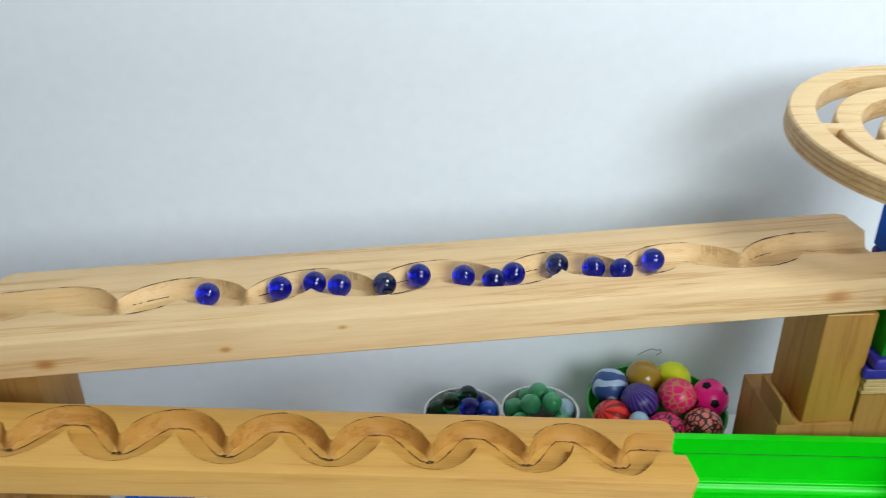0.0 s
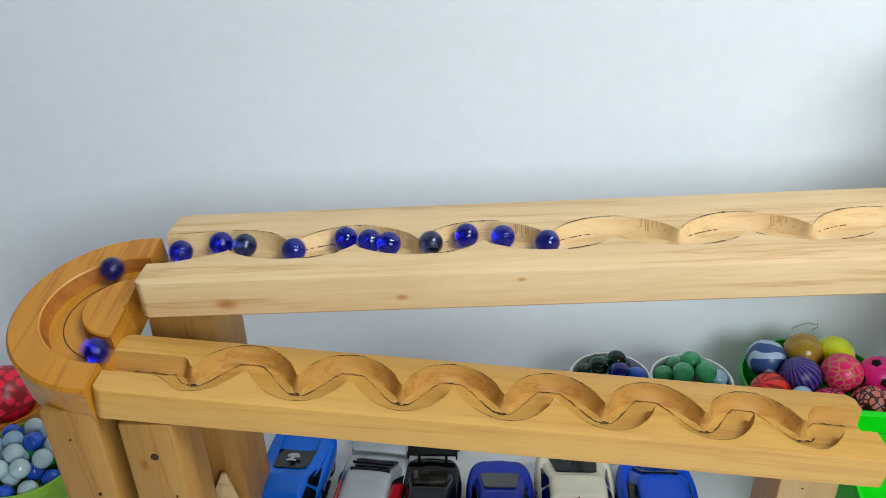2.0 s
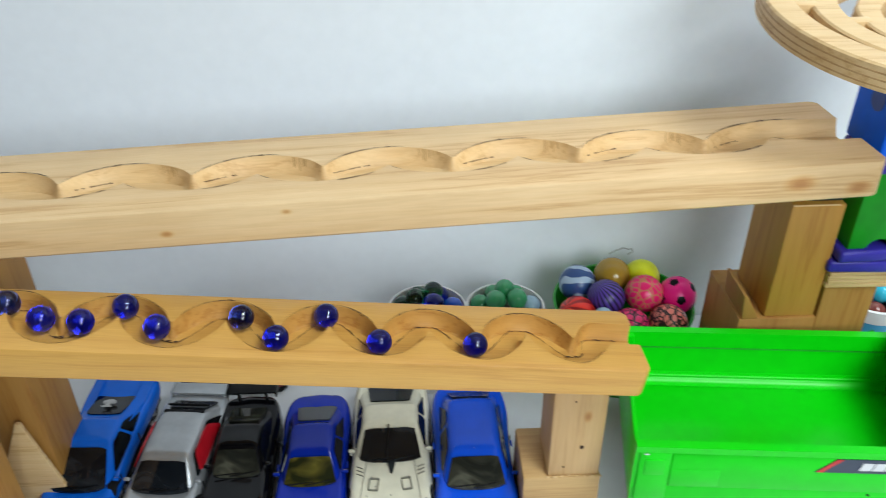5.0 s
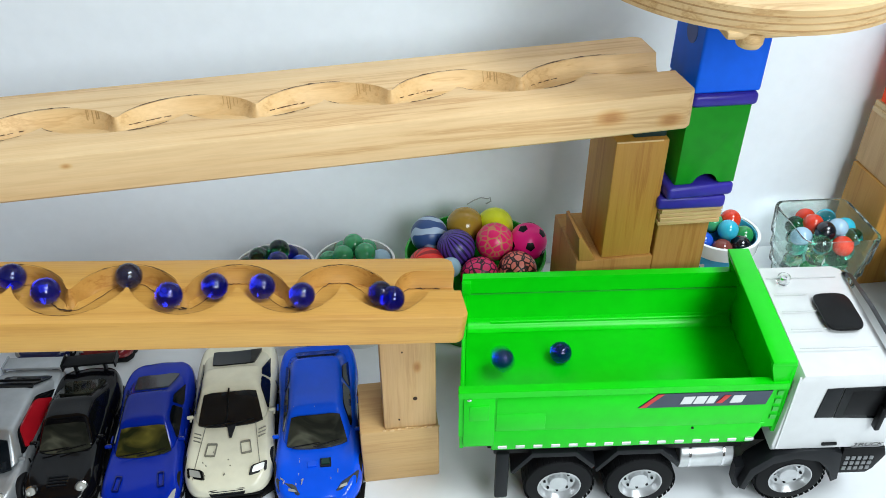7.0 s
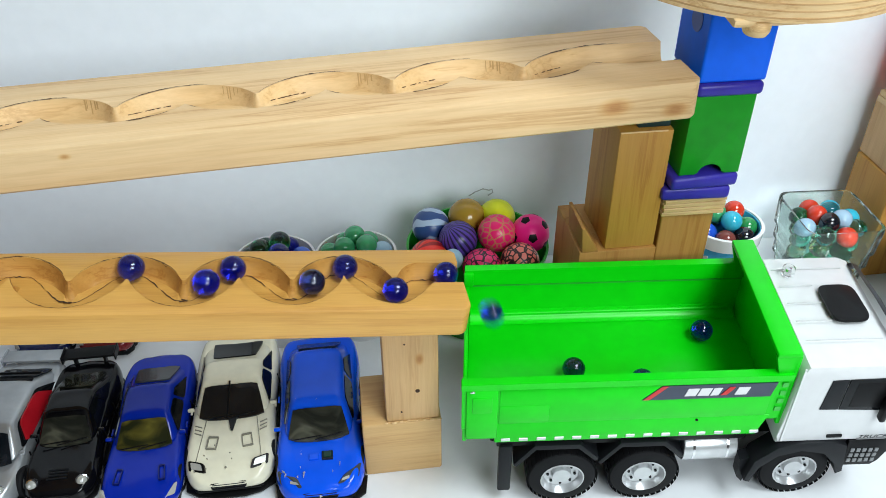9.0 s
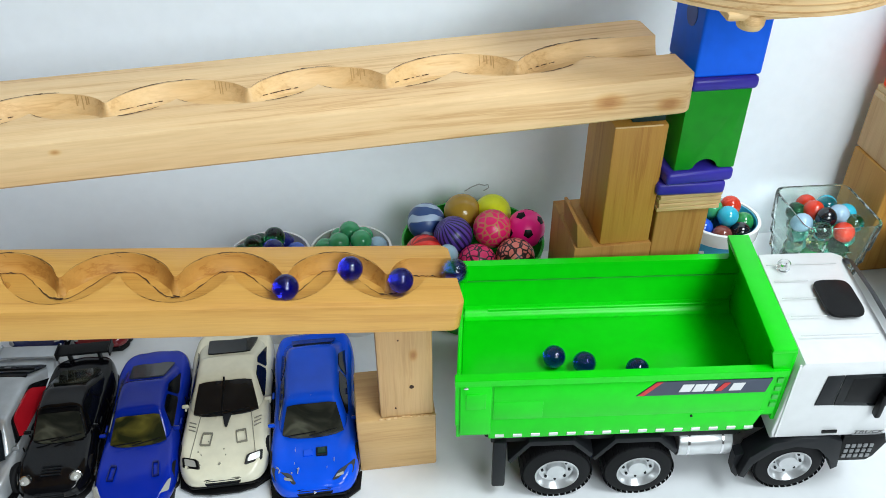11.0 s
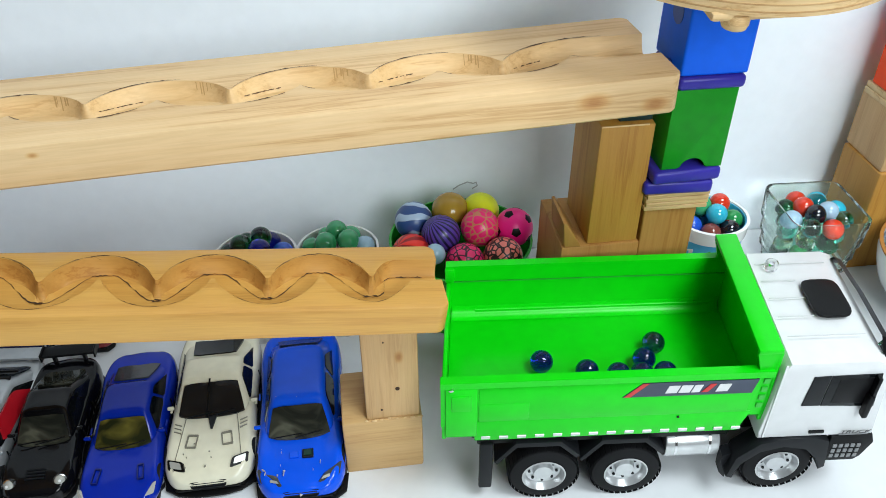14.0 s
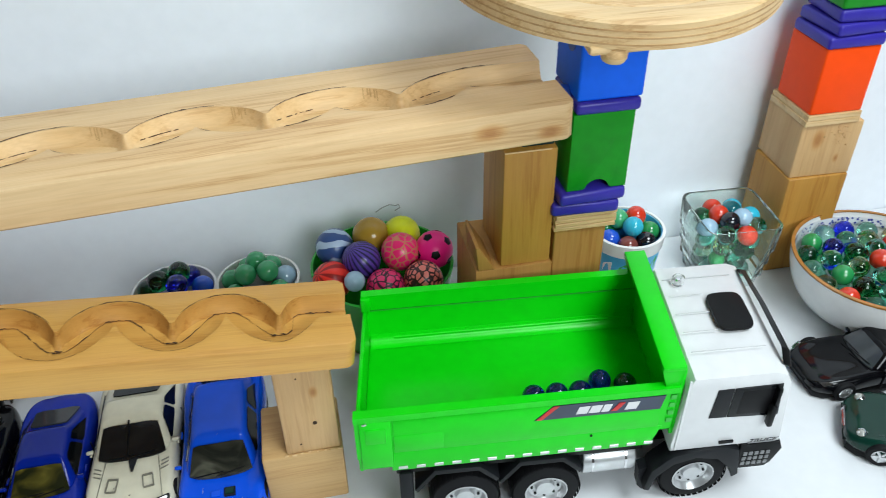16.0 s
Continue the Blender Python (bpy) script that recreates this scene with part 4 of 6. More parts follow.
    # the worn toy stands a little out of square
    for o in ob.children_recursive:
        if o.type == "MESH" and o.matrix_basis == Matrix() and o.parent.matrix_basis == (TRUCK if o.parent == ob else Matrix()):
            for v in o.data.vertices:
                v.co.x += SKEW * (v.co.y - 0.07)
                if o.parent == ob:
                    v.co.z -= 0.0050 * min(1.0, max(0.0, 1 - v.co.y / W)) * min(1.0, max(0.0, (v.co.z - 0.119) / 0.010))
        elif o.parent == ob:
            o.matrix_basis = Matrix.Translation((SKEW * (o.matrix_basis.translation.y - 0.07) * 0.2, 0, 0)) @ o.matrix_basis
    return ob


truck()


# ---- the parked model cars: y runs from the nose (0) back to the tail ----
def rounded(ob):
    mod = ob.modifiers.new("rounding", "SUBSURF")
    mod.levels = mod.render_levels = 2
    for e in ob.data.edges:
        e.use_edge_sharp = False
    return ob


def curved(corner, nx=8, nt=5, lo=0.04, hi=0.92, x0=-0.86, x1=0.86, lift=0.0013, bow=0.0, narrow=0.0):
    """A thin bowed pane over corner(t, x); its lower and upper edges are rounded off."""
    bm = bmesh.new()
    rows = []
    for j in range(nt + 1):
        t = lo + (hi - lo) * j / nt
        row = []
        for i in range(nx + 1):
            q = x0 + (x1 - x0) * i / nx
            e = abs(2 * i / nx - 1)
            tt = t + (0.05 if j == 0 else (-0.05 if j == nt else 0)) * e ** 6
            p = corner(tt, q * (1 - narrow * (j in (0, nt)) * e ** 6))
            row.append(bm.verts.new(p + Vector((0, 0, lift * 0.7)) + bow * (1 - e * e) * Vector((0, -0.5, 0.5))))
        rows.append(row)
    for a, b in zip(rows, rows[1:]):
        for i in range(nx):
            bm.faces.new((a[i], a[i + 1], b[i + 1], b[i]))
    low = bmesh.ops.extrude_face_region(bm, geom=list(bm.faces))
    bmesh.ops.translate(bm, verts=[v for v in low["geom"] if isinstance(v, bmesh.types.BMVert)], vec=(0, 0, -0.0018))
    return bm


def headlamps(ob, s, style, w, L, H, nose, lamps):
    """One lamp on the side s of the nose: round lenses, framed lozenges, or slanted blades."""
    def on(x, y, z):
        return Vector((s * x * w, y * L, z * H))

    def panel(name, pts, lift, thick, mat, label):
        pts = [on(*p) for p in pts]
        return part(name, quad(*(pts if s > 0 else pts[::-1]), lift, 0.0, thick), mat, ob, label)

    if style == "round":
        tip = Matrix.Translation(on(0.66, 0.075, nose - 0.07)) @ Matrix.Rotation(radians(48), 4, "X") @ Matrix.Rotation(radians(s * 14), 4, "Y")
        lens = part("headlight", lathe([(0, 0.0028), (0.0022, 0.0025), (0.0036, 0.0013), (0.0042, -0.0008), (0.0042, -0.004)], 24), lamps, ob, "round clear headlight", tip)
        part("lamp_ring", lathe([(0.0040, 0.0008), (0.0047, 0.0006), (0.0049, -0.003), (0.0040, -0.003), (0.0040, 0.0008)], 24), CHROME, lens, "chrome lamp ring")
        part("bulb", lathe([(0, 0.0036), (0.0010, 0.0031), (0.0012, 0.0020)], 12), WHITE, lens)
    elif style == "framed":
        panel("lamp_frame", ((0.47, 0.050, nose - 0.040), (0.84, 0.080, nose - 0.085), (0.86, 0.128, nose + 0.000), (0.52, 0.098, nose + 0.018)), 0.0009, 0.003, BLACK, "black headlight surround")
        panel("headlight", ((0.53, 0.061, nose - 0.024), (0.78, 0.085, nose - 0.058), (0.80, 0.116, nose + 0.000), (0.57, 0.093, nose + 0.016)), 0.0014, 0.003, lamps, "clear headlight")
    elif style == "blade":
        panel("headlight", ((0.36, 0.030, nose - 0.10), (0.82, 0.066, nose - 0.13), (0.90, 0.128, nose - 0.03), (0.52, 0.064, nose - 0.03)), 0.0014, 0.003, lamps, "slanted dark headlight")
        # Pale panel that paints a highlight onto the dark headlight.
        panel("lamp_glint", ((0.44, 0.040, nose - 0.075), (0.62, 0.053, nose - 0.085), (0.62, 0.063, nose - 0.055), (0.48, 0.052, nose - 0.055)), 0.0020, 0.002, LAMP_GLASS, "pale painted glint on the headlight")
    else:
        panel("headlight", ((0.66, 0.044, nose - 0.10), (0.86, 0.064, nose - 0.14), (0.92, 0.112, nose - 0.03), (0.85, 0.100, nose - 0.02)), 0.0013, 0.003, lamps, "narrow clear headlight")


def car(label, m, L, W, H, paint, nose=0.55, shield=(0.34, 0.47), roof_end=0.68, tail=(0.86, 0.62), tumble=0.60, waist=0.83, wing=None, lamps=None, style="sliver", glass_mat=None, splitter=True, lip=BLACK, wheels=SILVER, mirrors=True, rear_mat=None, wheel_in=0.0050, blunt=1.0, mouth=None, chrome=None):
    """shield: where the windscreen starts and ends along the car; tail: where the rear glass ends, and the deck's height."""
    glass_mat, lamps = glass_mat or BLACK_GLASS, lamps or LAMP_GLASS
    ob = thing("model_car", label, "toy car", m, "parked model cars")
    w = W / 2
    stations = [(0.00, 0.50, 0.26, 0.36, 0), (0.008, 0.66, 0.20, 0.42, 0), (0.030, 0.80, 0.16, nose * 0.84, 0), (0.070, 0.91, 0.14, nose * 0.93, 0.010), (0.13, 0.985, 0.13, nose * 0.98, 0.030), (0.20, 1.0, 0.13, nose + 0.01, 0.042), (0.28, 0.985, 0.13, nose + 0.045, 0.022), (max(0.31, shield[0] + 0.02), 0.955, 0.13, nose + 0.08, 0.005), (0.50, 0.940, 0.13, 0.63, 0), (0.64, 0.955, 0.13, 0.65, 0.005), (0.74, 0.995, 0.13, 0.66, 0.030), (0.82, 1.01, 0.13, 0.665, 0.036), (tail[0] + 0.02, 0.98 - 0.05 * blunt, 0.15, tail[1] + 0.04, 0.012), (0.965, 0.92 - 0.12 * blunt, 0.20, tail[1], 0), (0.99, 0.84 - 0.22 * blunt, 0.26, tail[1] - 0.04, 0), (1.0, 0.76 - 0.32 * blunt, 0.32, tail[1] - 0.10, 0)]
    rings = []
    for f, k, lo, hi, fender in stations:
        hw, a, b = w * k, lo * H, hi * H
        mid, up = a + (b - a) * 0.55, fender * H
        half = [(0.90, a), (0.995, a + (b - a) * 0.2), (1.0, mid), (0.975, b - 0.11 * H + up * 0.5), (0.89, b - 0.012 * H + up), (0.74, b - 0.004 * H + up * 0.9), (0.56, b - 0.008 * H), (0.28, b + 0.014 * H)]
        rings.append([(-hw * x, f * L, z) for x, z in half] + [(0, f * L, b + 0.020 * H)] + [(hw * x, f * L, z) for x, z in half[::-1]])
    rounded(part("body", loft(rings), paint, ob))
    part("chassis", prism([(-0.72 * w, 0.02 * L), (0.72 * w, 0.02 * L), (0.90 * w, 0.08 * L), (0.90 * w, 0.93 * L), (0.70 * w, 0.985 * L), (-0.70 * w, 0.985 * L), (-0.90 * w, 0.93 * L), (-0.90 * w, 0.08 * L)], 0.035 * H, 0.20 * H, 0.0006), BLACK, ob, "black underside")
    # cabin: a tapered shell
    zb, zt = (nose + 0.05) * H, H
    fb, ft, rt, rb = shield[0] * L, shield[1] * L, roof_end * L, tail[0] * L
    wb, wt = w * waist, w * tumble
    cab_rings = []
    for k in range(9):
        t = k / 8
        z = zb + (zt - zb) * t
        hw = wb + (wt - wb) * t ** 1.15
        ya, yb = fb + (ft - fb) * t, rb + (rt - rb) * (t ** 0.9)
        cab_rings.append([(-hw * 0.93, ya + 0.02 * L * (1 - t), z), (-hw * 0.5, ya + 0.005 * L, z), (0, ya, z), (hw * 0.5, ya + 0.005 * L, z), (hw * 0.93, ya + 0.02 * L * (1 - t), z), (hw, ya + 0.10 * (yb - ya), z), (hw, yb - 0.10 * (yb - ya), z), (hw * 0.88, yb, z), (0, yb + 0.004 * L, z), (-hw * 0.88, yb, z), (-hw, yb - 0.10 * (yb - ya), z), (-hw, ya + 0.10 * (yb - ya), z)])
    crown = [[(x * a, (ft + rt) / 2 + (y - (ft + rt) / 2) * b, H * c) for x, y, z in cab_rings[-1]] for a, b, c in ((0.90, 0.92, 1.035), (0.70, 0.74, 1.058), (0.35, 0.40, 1.068))]
    rounded(part("cabin", loft(cab_rings + crown), paint, ob))

    def at(t, x, front):
        hw = wb + (wt - wb) * t ** 1.15
        y = (fb + (ft - fb) * t) if front else (rb + (rt - rb) * (t ** 0.9) + 0.003 * L)
        return Vector((x * hw, y, zb + (zt - zb) * t))

    def front_at(t, x):
        return at(t, x, 1) + Vector((0, (0.020 * (1 - t) + 0.004) * L * x * x - 0.0010, 0))

    def rear_at(t, x):
        return at(t, x, 0) + Vector((0, 0.0010 - 0.004 * L * x * x, 0))

    screen = part("windscreen", curved(front_at, bow=0.0012, hi=0.90), glass_mat, ob, "dark windscreen")
    for x, lean in ((-0.30, 62), (0.28, 66)):
        p = front_at(0.10, x)
        part("wiper", box(-0.0105, 0.0105, -0.0004, 0.0004, 0, 0.0009, 0.0002, 1), BLACK, screen, m=pose(p.x, p.y - 0.0006, p.z + 0.0022, 24, 0, lean - 62 + (6 if x < 0 else 10)))
    part("rear_window", curved(rear_at, lo=0.12, hi=0.90, x0=-0.72, x1=0.72), rear_mat or glass_mat, ob, "dark rear window")
    for s in (-1, 1):
        def wall_at(t, f):
            hw = wb + (wt - wb) * t ** 1.15
            ya, yb = fb + (ft - fb) * t, rb + (rt - rb) * (t ** 0.9)
            return Vector((s * hw * 0.985, ya + f * (yb - ya), zb + (zt - zb) * t))
        for f0, f1 in ((0.13, 0.52), (0.55, 0.86)):
            pts = [wall_at(0.08, f0), wall_at(0.08, f1), wall_at(0.86, min(f1, 0.80)), wall_at(0.86, f0 + 0.03)]
            part("side_window", quad(*(pts if s > 0 else pts[::-1]), 0.0008, 0.02, 0.0016), DARK_GLASS, ob, "dark side window")
        headlamps(ob, s, style, w, L, H, nose, lamps)
        if mirrors:
            arm = Matrix.Translation((s * (w * 0.93), (shield[0] + 0.075) * L, (nose + 0.13) * H))
            mirror = part("mirror", box(-0.0026, 0.0026, -0.0012, 0.0014, -0.0012, 0.0016, 0.0010, 3), paint, ob, m=arm)
            part("mirror_glass", box(-0.0019, 0.0019, 0.0013, 0.0017, -0.0007, 0.0011, 0.0002, 1), SILVER, mirror)
        # door and bonnet seams
        for f in (0.16, 0.54):
            part("door_seam", box(-0.0004, 0.0004, -0.0004, 0.0004, -0.014, 0.0, 0), BLACK, ob, m=pose(s * w * 0.962, wall_at(0.0, f).y, 0.54 * H, 0, 0, 0))
        part("door_handle", box(-0.0008, 0.0008, -0.0034, 0.0034, -0.0007, 0.0007, 0.0004, 1), paint, ob, m=pose(s * w * 0.958, (0.46 if roof_end < 0.7 else 0.56) * L, 0.54 * H))
        for f in (0.19, 0.79):
            r = 0.27 * H
            tyre = part("tyre", lathe([(r * 0.62, -0.004), (r * 0.9, -0.004), (r, -0.0028), (r, 0.0028), (r * 0.9, 0.004), (r * 0.62, 0.004), (r * 0.62, -0.004)], 24), RUBBER, ob, "black tyre", Matrix.Translation((s * (w - wheel_in), f * L, r)) @ Matrix.Rotation(radians(90), 4, "Y"))
            part("rim", lathe([(r * 0.66, 0.0038 * s), (r * 0.60, 0.0030 * s), (r * 0.22, 0.0022 * s), (0, 0.0030 * s)], 20), wheels, tyre, "silver rim")
            bm = bmesh.new()
            for q in range(5):
                bmesh.ops.create_cube(bm, size=1.0, matrix=Matrix.Rotation(2 * math.pi * q / 5, 4, "Z") @ Matrix.Translation((r * 0.38, 0, 0.0032 * s)) @ Matrix.Diagonal((r * 0.52, r * 0.16, 0.0012, 1)))
            part("spokes", bm, wheels, tyre)
        part("sill", box(s * w * 0.93 - 0.002, s * w * 0.93 + 0.002, 0.27 * L, 0.70 * L, 0.07 * H, 0.16 * H, 0.0008), lip, ob)
    grille = part("grille", quad((-0.36 * w, 0.004 * L, 0.26 * H), (0.36 * w, 0.004 * L, 0.26 * H), (0.40 * w, 0.012 * L, 0.40 * H), (-0.40 * w, 0.012 * L, 0.40 * H), 0.0010, 0, 0.002), mouth or BLACK, ob, "dark grille")
    for k in range(3):
        part("grille_bar", box(-0.34 * w, 0.34 * w, 0.002 * L - 0.0012 + 0.0005 * k, 0.004 * L + 0.0005 * k, (0.28 + 0.045 * k) * H - 0.0003, (0.28 + 0.045 * k) * H + 0.0003, 0), chrome or CHARCOAL, grille)
    part("bumper_slot", quad((-0.66 * w, 0.012 * L, 0.20 * H), (0.66 * w, 0.012 * L, 0.20 * H), (0.66 * w, 0.012 * L, 0.235 * H), (-0.66 * w, 0.012 * L, 0.235 * H), 0.0016, 0, 0.003), BLACK, ob, "dark slot across the bumper")
    if splitter:
        part("splitter", prism([(-1.02 * w, 0.14 * L), (-0.96 * w, 0.045 * L), (-0.66 * w, 0.000 * L), (-0.30 * w, -0.016 * L), (0.30 * w, -0.016 * L), (0.66 * w, 0.000 * L), (0.96 * w, 0.045 * L), (1.02 * w, 0.14 * L)], 0.07 * H, 0.12 * H, 0.0003), lip, ob, "black front splitter")
    if wing:
        mat_w, z = wing
        part("rear_wing", box(-w * 0.80, w * 0.80, 0.945 * L, 1.04 * L, z * H, (z + 0.06) * H, 0.0008), mat_w, ob, "rear wing")
        for s in (-1, 1):
            part("wing_strut", box(s * w * 0.45 - 0.001, s * w * 0.45 + 0.001, 0.955 * L, 0.99 * L, (tail[1] - 0.06) * H, z * H + 0.001, 0.0003), mat_w, ob)
            part("wing_end", box(s * w * 0.80 - 0.0006, s * w * 0.80 + 0.0006, 0.94 * L, 1.045 * L, (z - 0.08) * H, (z + 0.10) * H, 0.0003, 1), mat_w, ob)
    return ob


BLUE_PAINT = plain("light_blue_paint", (0.004, 0.120, 0.62), 0.16, coat=0.25, spec=0.2, grain=0.03)
BRIGHT_BLUE = plain("bright_blue_paint", (0.003, 0.082, 0.72), 0.16, coat=0.25, spec=0.2, grain=0.03)
DARK_BLUE = plain("dark_blue_paint", (0.001, 0.018, 0.31), 0.16, coat=0.25, spec=0.2, grain=0.03)
BLACK_PAINT = plain("black_paint", (0.003, 0.003, 0.004), 0.14, coat=0.25, spec=0.2, grain=0.03)
IVORY = plain("worn_ivory_paint", (0.68, 0.645, 0.50), 0.25, grain=0.04)
# Darker ivory: painted shade of embossed bonnet lines, and real paint chips.
IVORY_SHADE = plain("ivory_shade_and_chip", (0.20, 0.19, 0.15), 0.6)
NAVY_LINE = plain("navy_line", (0.001, 0.006, 0.10), 0.4)
SILVER_PAINT = plain("silver_paint", (0.40, 0.42, 0.44), 0.32, metal=0.55, coat=0.6)
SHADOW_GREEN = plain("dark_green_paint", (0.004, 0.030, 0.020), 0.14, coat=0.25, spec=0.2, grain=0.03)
RED_GLASS = plain("red_interior", (0.50, 0.01, 0.02), 0.2)
GREY_GLASS = glinted("glinted_windscreen", (0.012, 0.013, 0.010), (0.09, 0.09, 0.065), 26.0)
OLIVE_GLASS = glinted("glinted_olive_glass", (0.014, 0.016, 0.005), (0.20, 0.17, 0.03), 34.0)
BLACK_GLASS = glinted("black_windscreen", (0.002, 0.004, 0.007), (0.020, 0.024, 0.030), 30.0)
HAZE_GLASS = plain("hazy_grey_glass", (0.045, 0.05, 0.055), 0.12)
EMBLEM = plain("emblem_print", (0.42, 0.42, 0.42), 0.5)
LAMP_GLASS = plain("headlamp_glass", (0.36, 0.36, 0.33), 0.12, spec=0.8)

def patch(ob, name, x, y, z, w, l, mat, label="", tip=0.0, h=0.0012, turn=0.0):
    """A small raised or dark piece on a car's skin."""
    part(name, box(-w / 2, w / 2, -l / 2, l / 2, -h, h * 0.5, 0.0003, 1), mat, ob, label, pose(x, y, z, tip, 0, turn))


def vent(ob, x, y, z, w, l, mat, label, tip=4.0, turn=0.0):
    """A vent drawn by its four thin edges, dark to paint the shade of its relief."""
    for dx, dy, a, b in ((-w / 2, 0, 0.0006, l), (w / 2, 0, 0.0006, l), (0, -l / 2, w, 0.0006), (0, l / 2, w, 0.0011)):
        c, q = math.cos(radians(turn)), math.sin(radians(turn))
        part("vent_edge", box(-a / 2, a / 2, -b / 2, b / 2, -0.0016, 0.0006, 0), mat, ob, label, pose(x + dx * c - dy * q, y + dx * q + dy * c, z + (dx * q + dy * c) * math.tan(radians(tip)), tip, 0, turn))


sports = car("light blue low sports car with a black engine window", pose(-0.2560, 0.014, 0, 0, 0, -2), 0.152, 0.062, 0.036, BLUE_PAINT, nose=0.48, blunt=0.0, shield=(0.12, 0.37), roof_end=0.55, tail=(0.90, 0.66), tumble=0.60, waist=0.86, splitter=False, lamps=BLACK)
dome = [(0.0056 * math.cos(math.pi * k / 12), 0.0022 + 0.0052 * math.sin(math.pi * k / 12)) for k in range(13)]
emblem = dome + [(-0.0050, 0.0012), (-0.0016, 0.0012), (-0.0018, -0.0036), (-0.0044, -0.0052), (0.0044, -0.0052), (0.0018, -0.0036), (0.0016, 0.0012), (0.0050, 0.0012)]
part("emblem", prism(emblem, 0, 0.0012), EMBLEM, sports, "pale grey emblem on the engine window", pose(0.0, 0.1035, 0.0330, -18, 0, 0))
for s in (-1, 1):
    part("rear_buttress", loft([[(s * 0.012, 0.082, 0.0330), (s * 0.022, 0.082, 0.0300), (s * 0.023, 0.082, 0.022)], [(s * 0.017, 0.116, 0.0275), (s * 0.026, 0.116, 0.0260), (s * 0.027, 0.116, 0.02)], [(s * 0.018, 0.144, 0.0265), (s * 0.027, 0.144, 0.0255), (s * 0.028, 0.144, 0.02)]]), BLUE_PAINT, sports)
coupe = car("silver coupe with a rear wing and red interior", pose(-0.1890, -0.005, 0, 0, 0, -5), 0.142, 0.061, 0.042, SILVER_PAINT, shield=(0.20, 0.36), roof_end=0.72, tail=(0.93, 0.64), tumble=0.64, waist=0.88, wing=(SILVER_PAINT, 0.70), wheel_in=0.0030, style="round")
for s in (-1, 1):
    pane = [Vector((s * x, y, z)) for x, y, z in ((0.0262, 0.050, 0.0265), (0.0262, 0.104, 0.0265), (0.0205, 0.090, 0.0395), (0.0205, 0.060, 0.0395))]
    part("red_seat", quad(*(pane if s > 0 else pane[::-1]), 0.0022, thick=0.002), RED_GLASS, coupe, "red interior behind the side window")
patch(coupe, "rear_vent", 0.0, 0.101, 0.0432, 0.034, 0.003, BLACK, "black slot across the roof", -6)
patch(coupe, "rear_vent", 0.0, 0.112, 0.0400, 0.036, 0.002, BLACK, "black slot across the rear glass", -20)
dark = car("glossy black sports car with a high rear wing", pose(-0.1290, -0.003, 0, 0, 0, 0.5), 0.134, 0.053, 0.041, BLACK_PAINT, shield=(0.30, 0.44), roof_end=0.62, tail=(0.90, 0.64), tumble=0.62, wing=(BLACK, 0.80), splitter=False, style="round", glass_mat=GREY_GLASS)
for k in range(4):
    patch(dark, "bonnet_slot", 0.0, 0.012 + 0.0024 * k, 0.0226 + 0.0003 * k, 0.014, 0.0007, CHARCOAL, "", 5)
blue = car("dark blue sports coupe with a grey rear window", pose(-0.0690, -0.021, 0, 0, 0, 1.0), 0.153, 0.058, 0.040, DARK_BLUE, shield=(0.305, 0.44), roof_end=0.655, tail=(0.90, 0.62), glass_mat=OLIVE_GLASS, rear_mat=HAZE_GLASS, splitter=False, chrome=CHROME)
for s in (-1, 1):
    vent(blue, s * 0.0155, 0.0250, 0.0234, 0.0040, 0.0120, NAVY_LINE, "raised bonnet vent", 3, s * 6)
rally = car("worn ivory rally coupe with vents on its bonnet", pose(-0.0065, -0.007, 0, 0, 0, 0.5), 0.150, 0.068, 0.042, IVORY, style="framed", shield=(0.355, 0.535), roof_end=0.69, tail=(0.97, 0.66), tumble=0.66, waist=0.86)
for s in (-1, 1):
    for k in range(3):
        patch(rally, "bonnet_slit", s * 0.0245, 0.0490 - 0.0035 * k, 0.0262 - 0.0002 * k, 0.006, 0.0007, IVORY_SHADE, "", 4, turn=s * 24)
    vent(rally, s * 0.0130, 0.0325, 0.0252, 0.0072, 0.0105, IVORY_SHADE, "shallow bonnet vent", 4, s * 8)
    part("bonnet_crease", box(-0.0002, 0.0002, -0.022, 0.022, -0.0010, 0.0003, 0), IVORY_SHADE, rally, m=pose(s * 0.0215, 0.036, 0.0250, 5, 0, s * 7))
part("windscreen_strip", box(-0.0006, 0.0006, -0.0145, 0.0145, 0, 0.0012, 0), BLACK, rally, "black strip down the windscreen", pose(-0.002, 0.0665, 0.0352, 33, 0, -6))
part("bonnet_wedge", prism([(-0.0035, 0.006), (0.0035, 0.006), (0.0008, -0.006), (-0.0008, -0.006)], 0, 0.0014), CHARCOAL, rally, "dark wedge below the windscreen", pose(0.001, 0.0475, 0.0272, 6, 0, 0))
chips = random.Random(4)
for k in range(16):
    x, y = chips.uniform(-0.030, 0.030), chips.uniform(0.006, 0.046)
    patch(rally, "paint_chip", x, y, 0.0236 + 0.0001 * 900 * (y - 0.006) * 0.9 * 0.1, chips.uniform(0.0006, 0.0018), chips.uniform(0.0004, 0.0009), IVORY_SHADE, "", 4, turn=chips.uniform(0, 90))
saloon = car("bright blue saloon car with a bonnet scoop", pose(0.0605, -0.026, 0, 0, 0, 0), 0.160, 0.067, 0.046, BRIGHT_BLUE, shield=(0.252, 0.385), roof_end=0.76, tail=(0.93, 0.62), glass_mat=GREY_GLASS, lamps=HAZE_GLASS, style="blade", waist=0.80)
patch(saloon, "bonnet_scoop", 0.006, 0.0270, 0.0268, 0.008, 0.007, CHARCOAL, "dark bonnet scoop", 4, 0.0024)
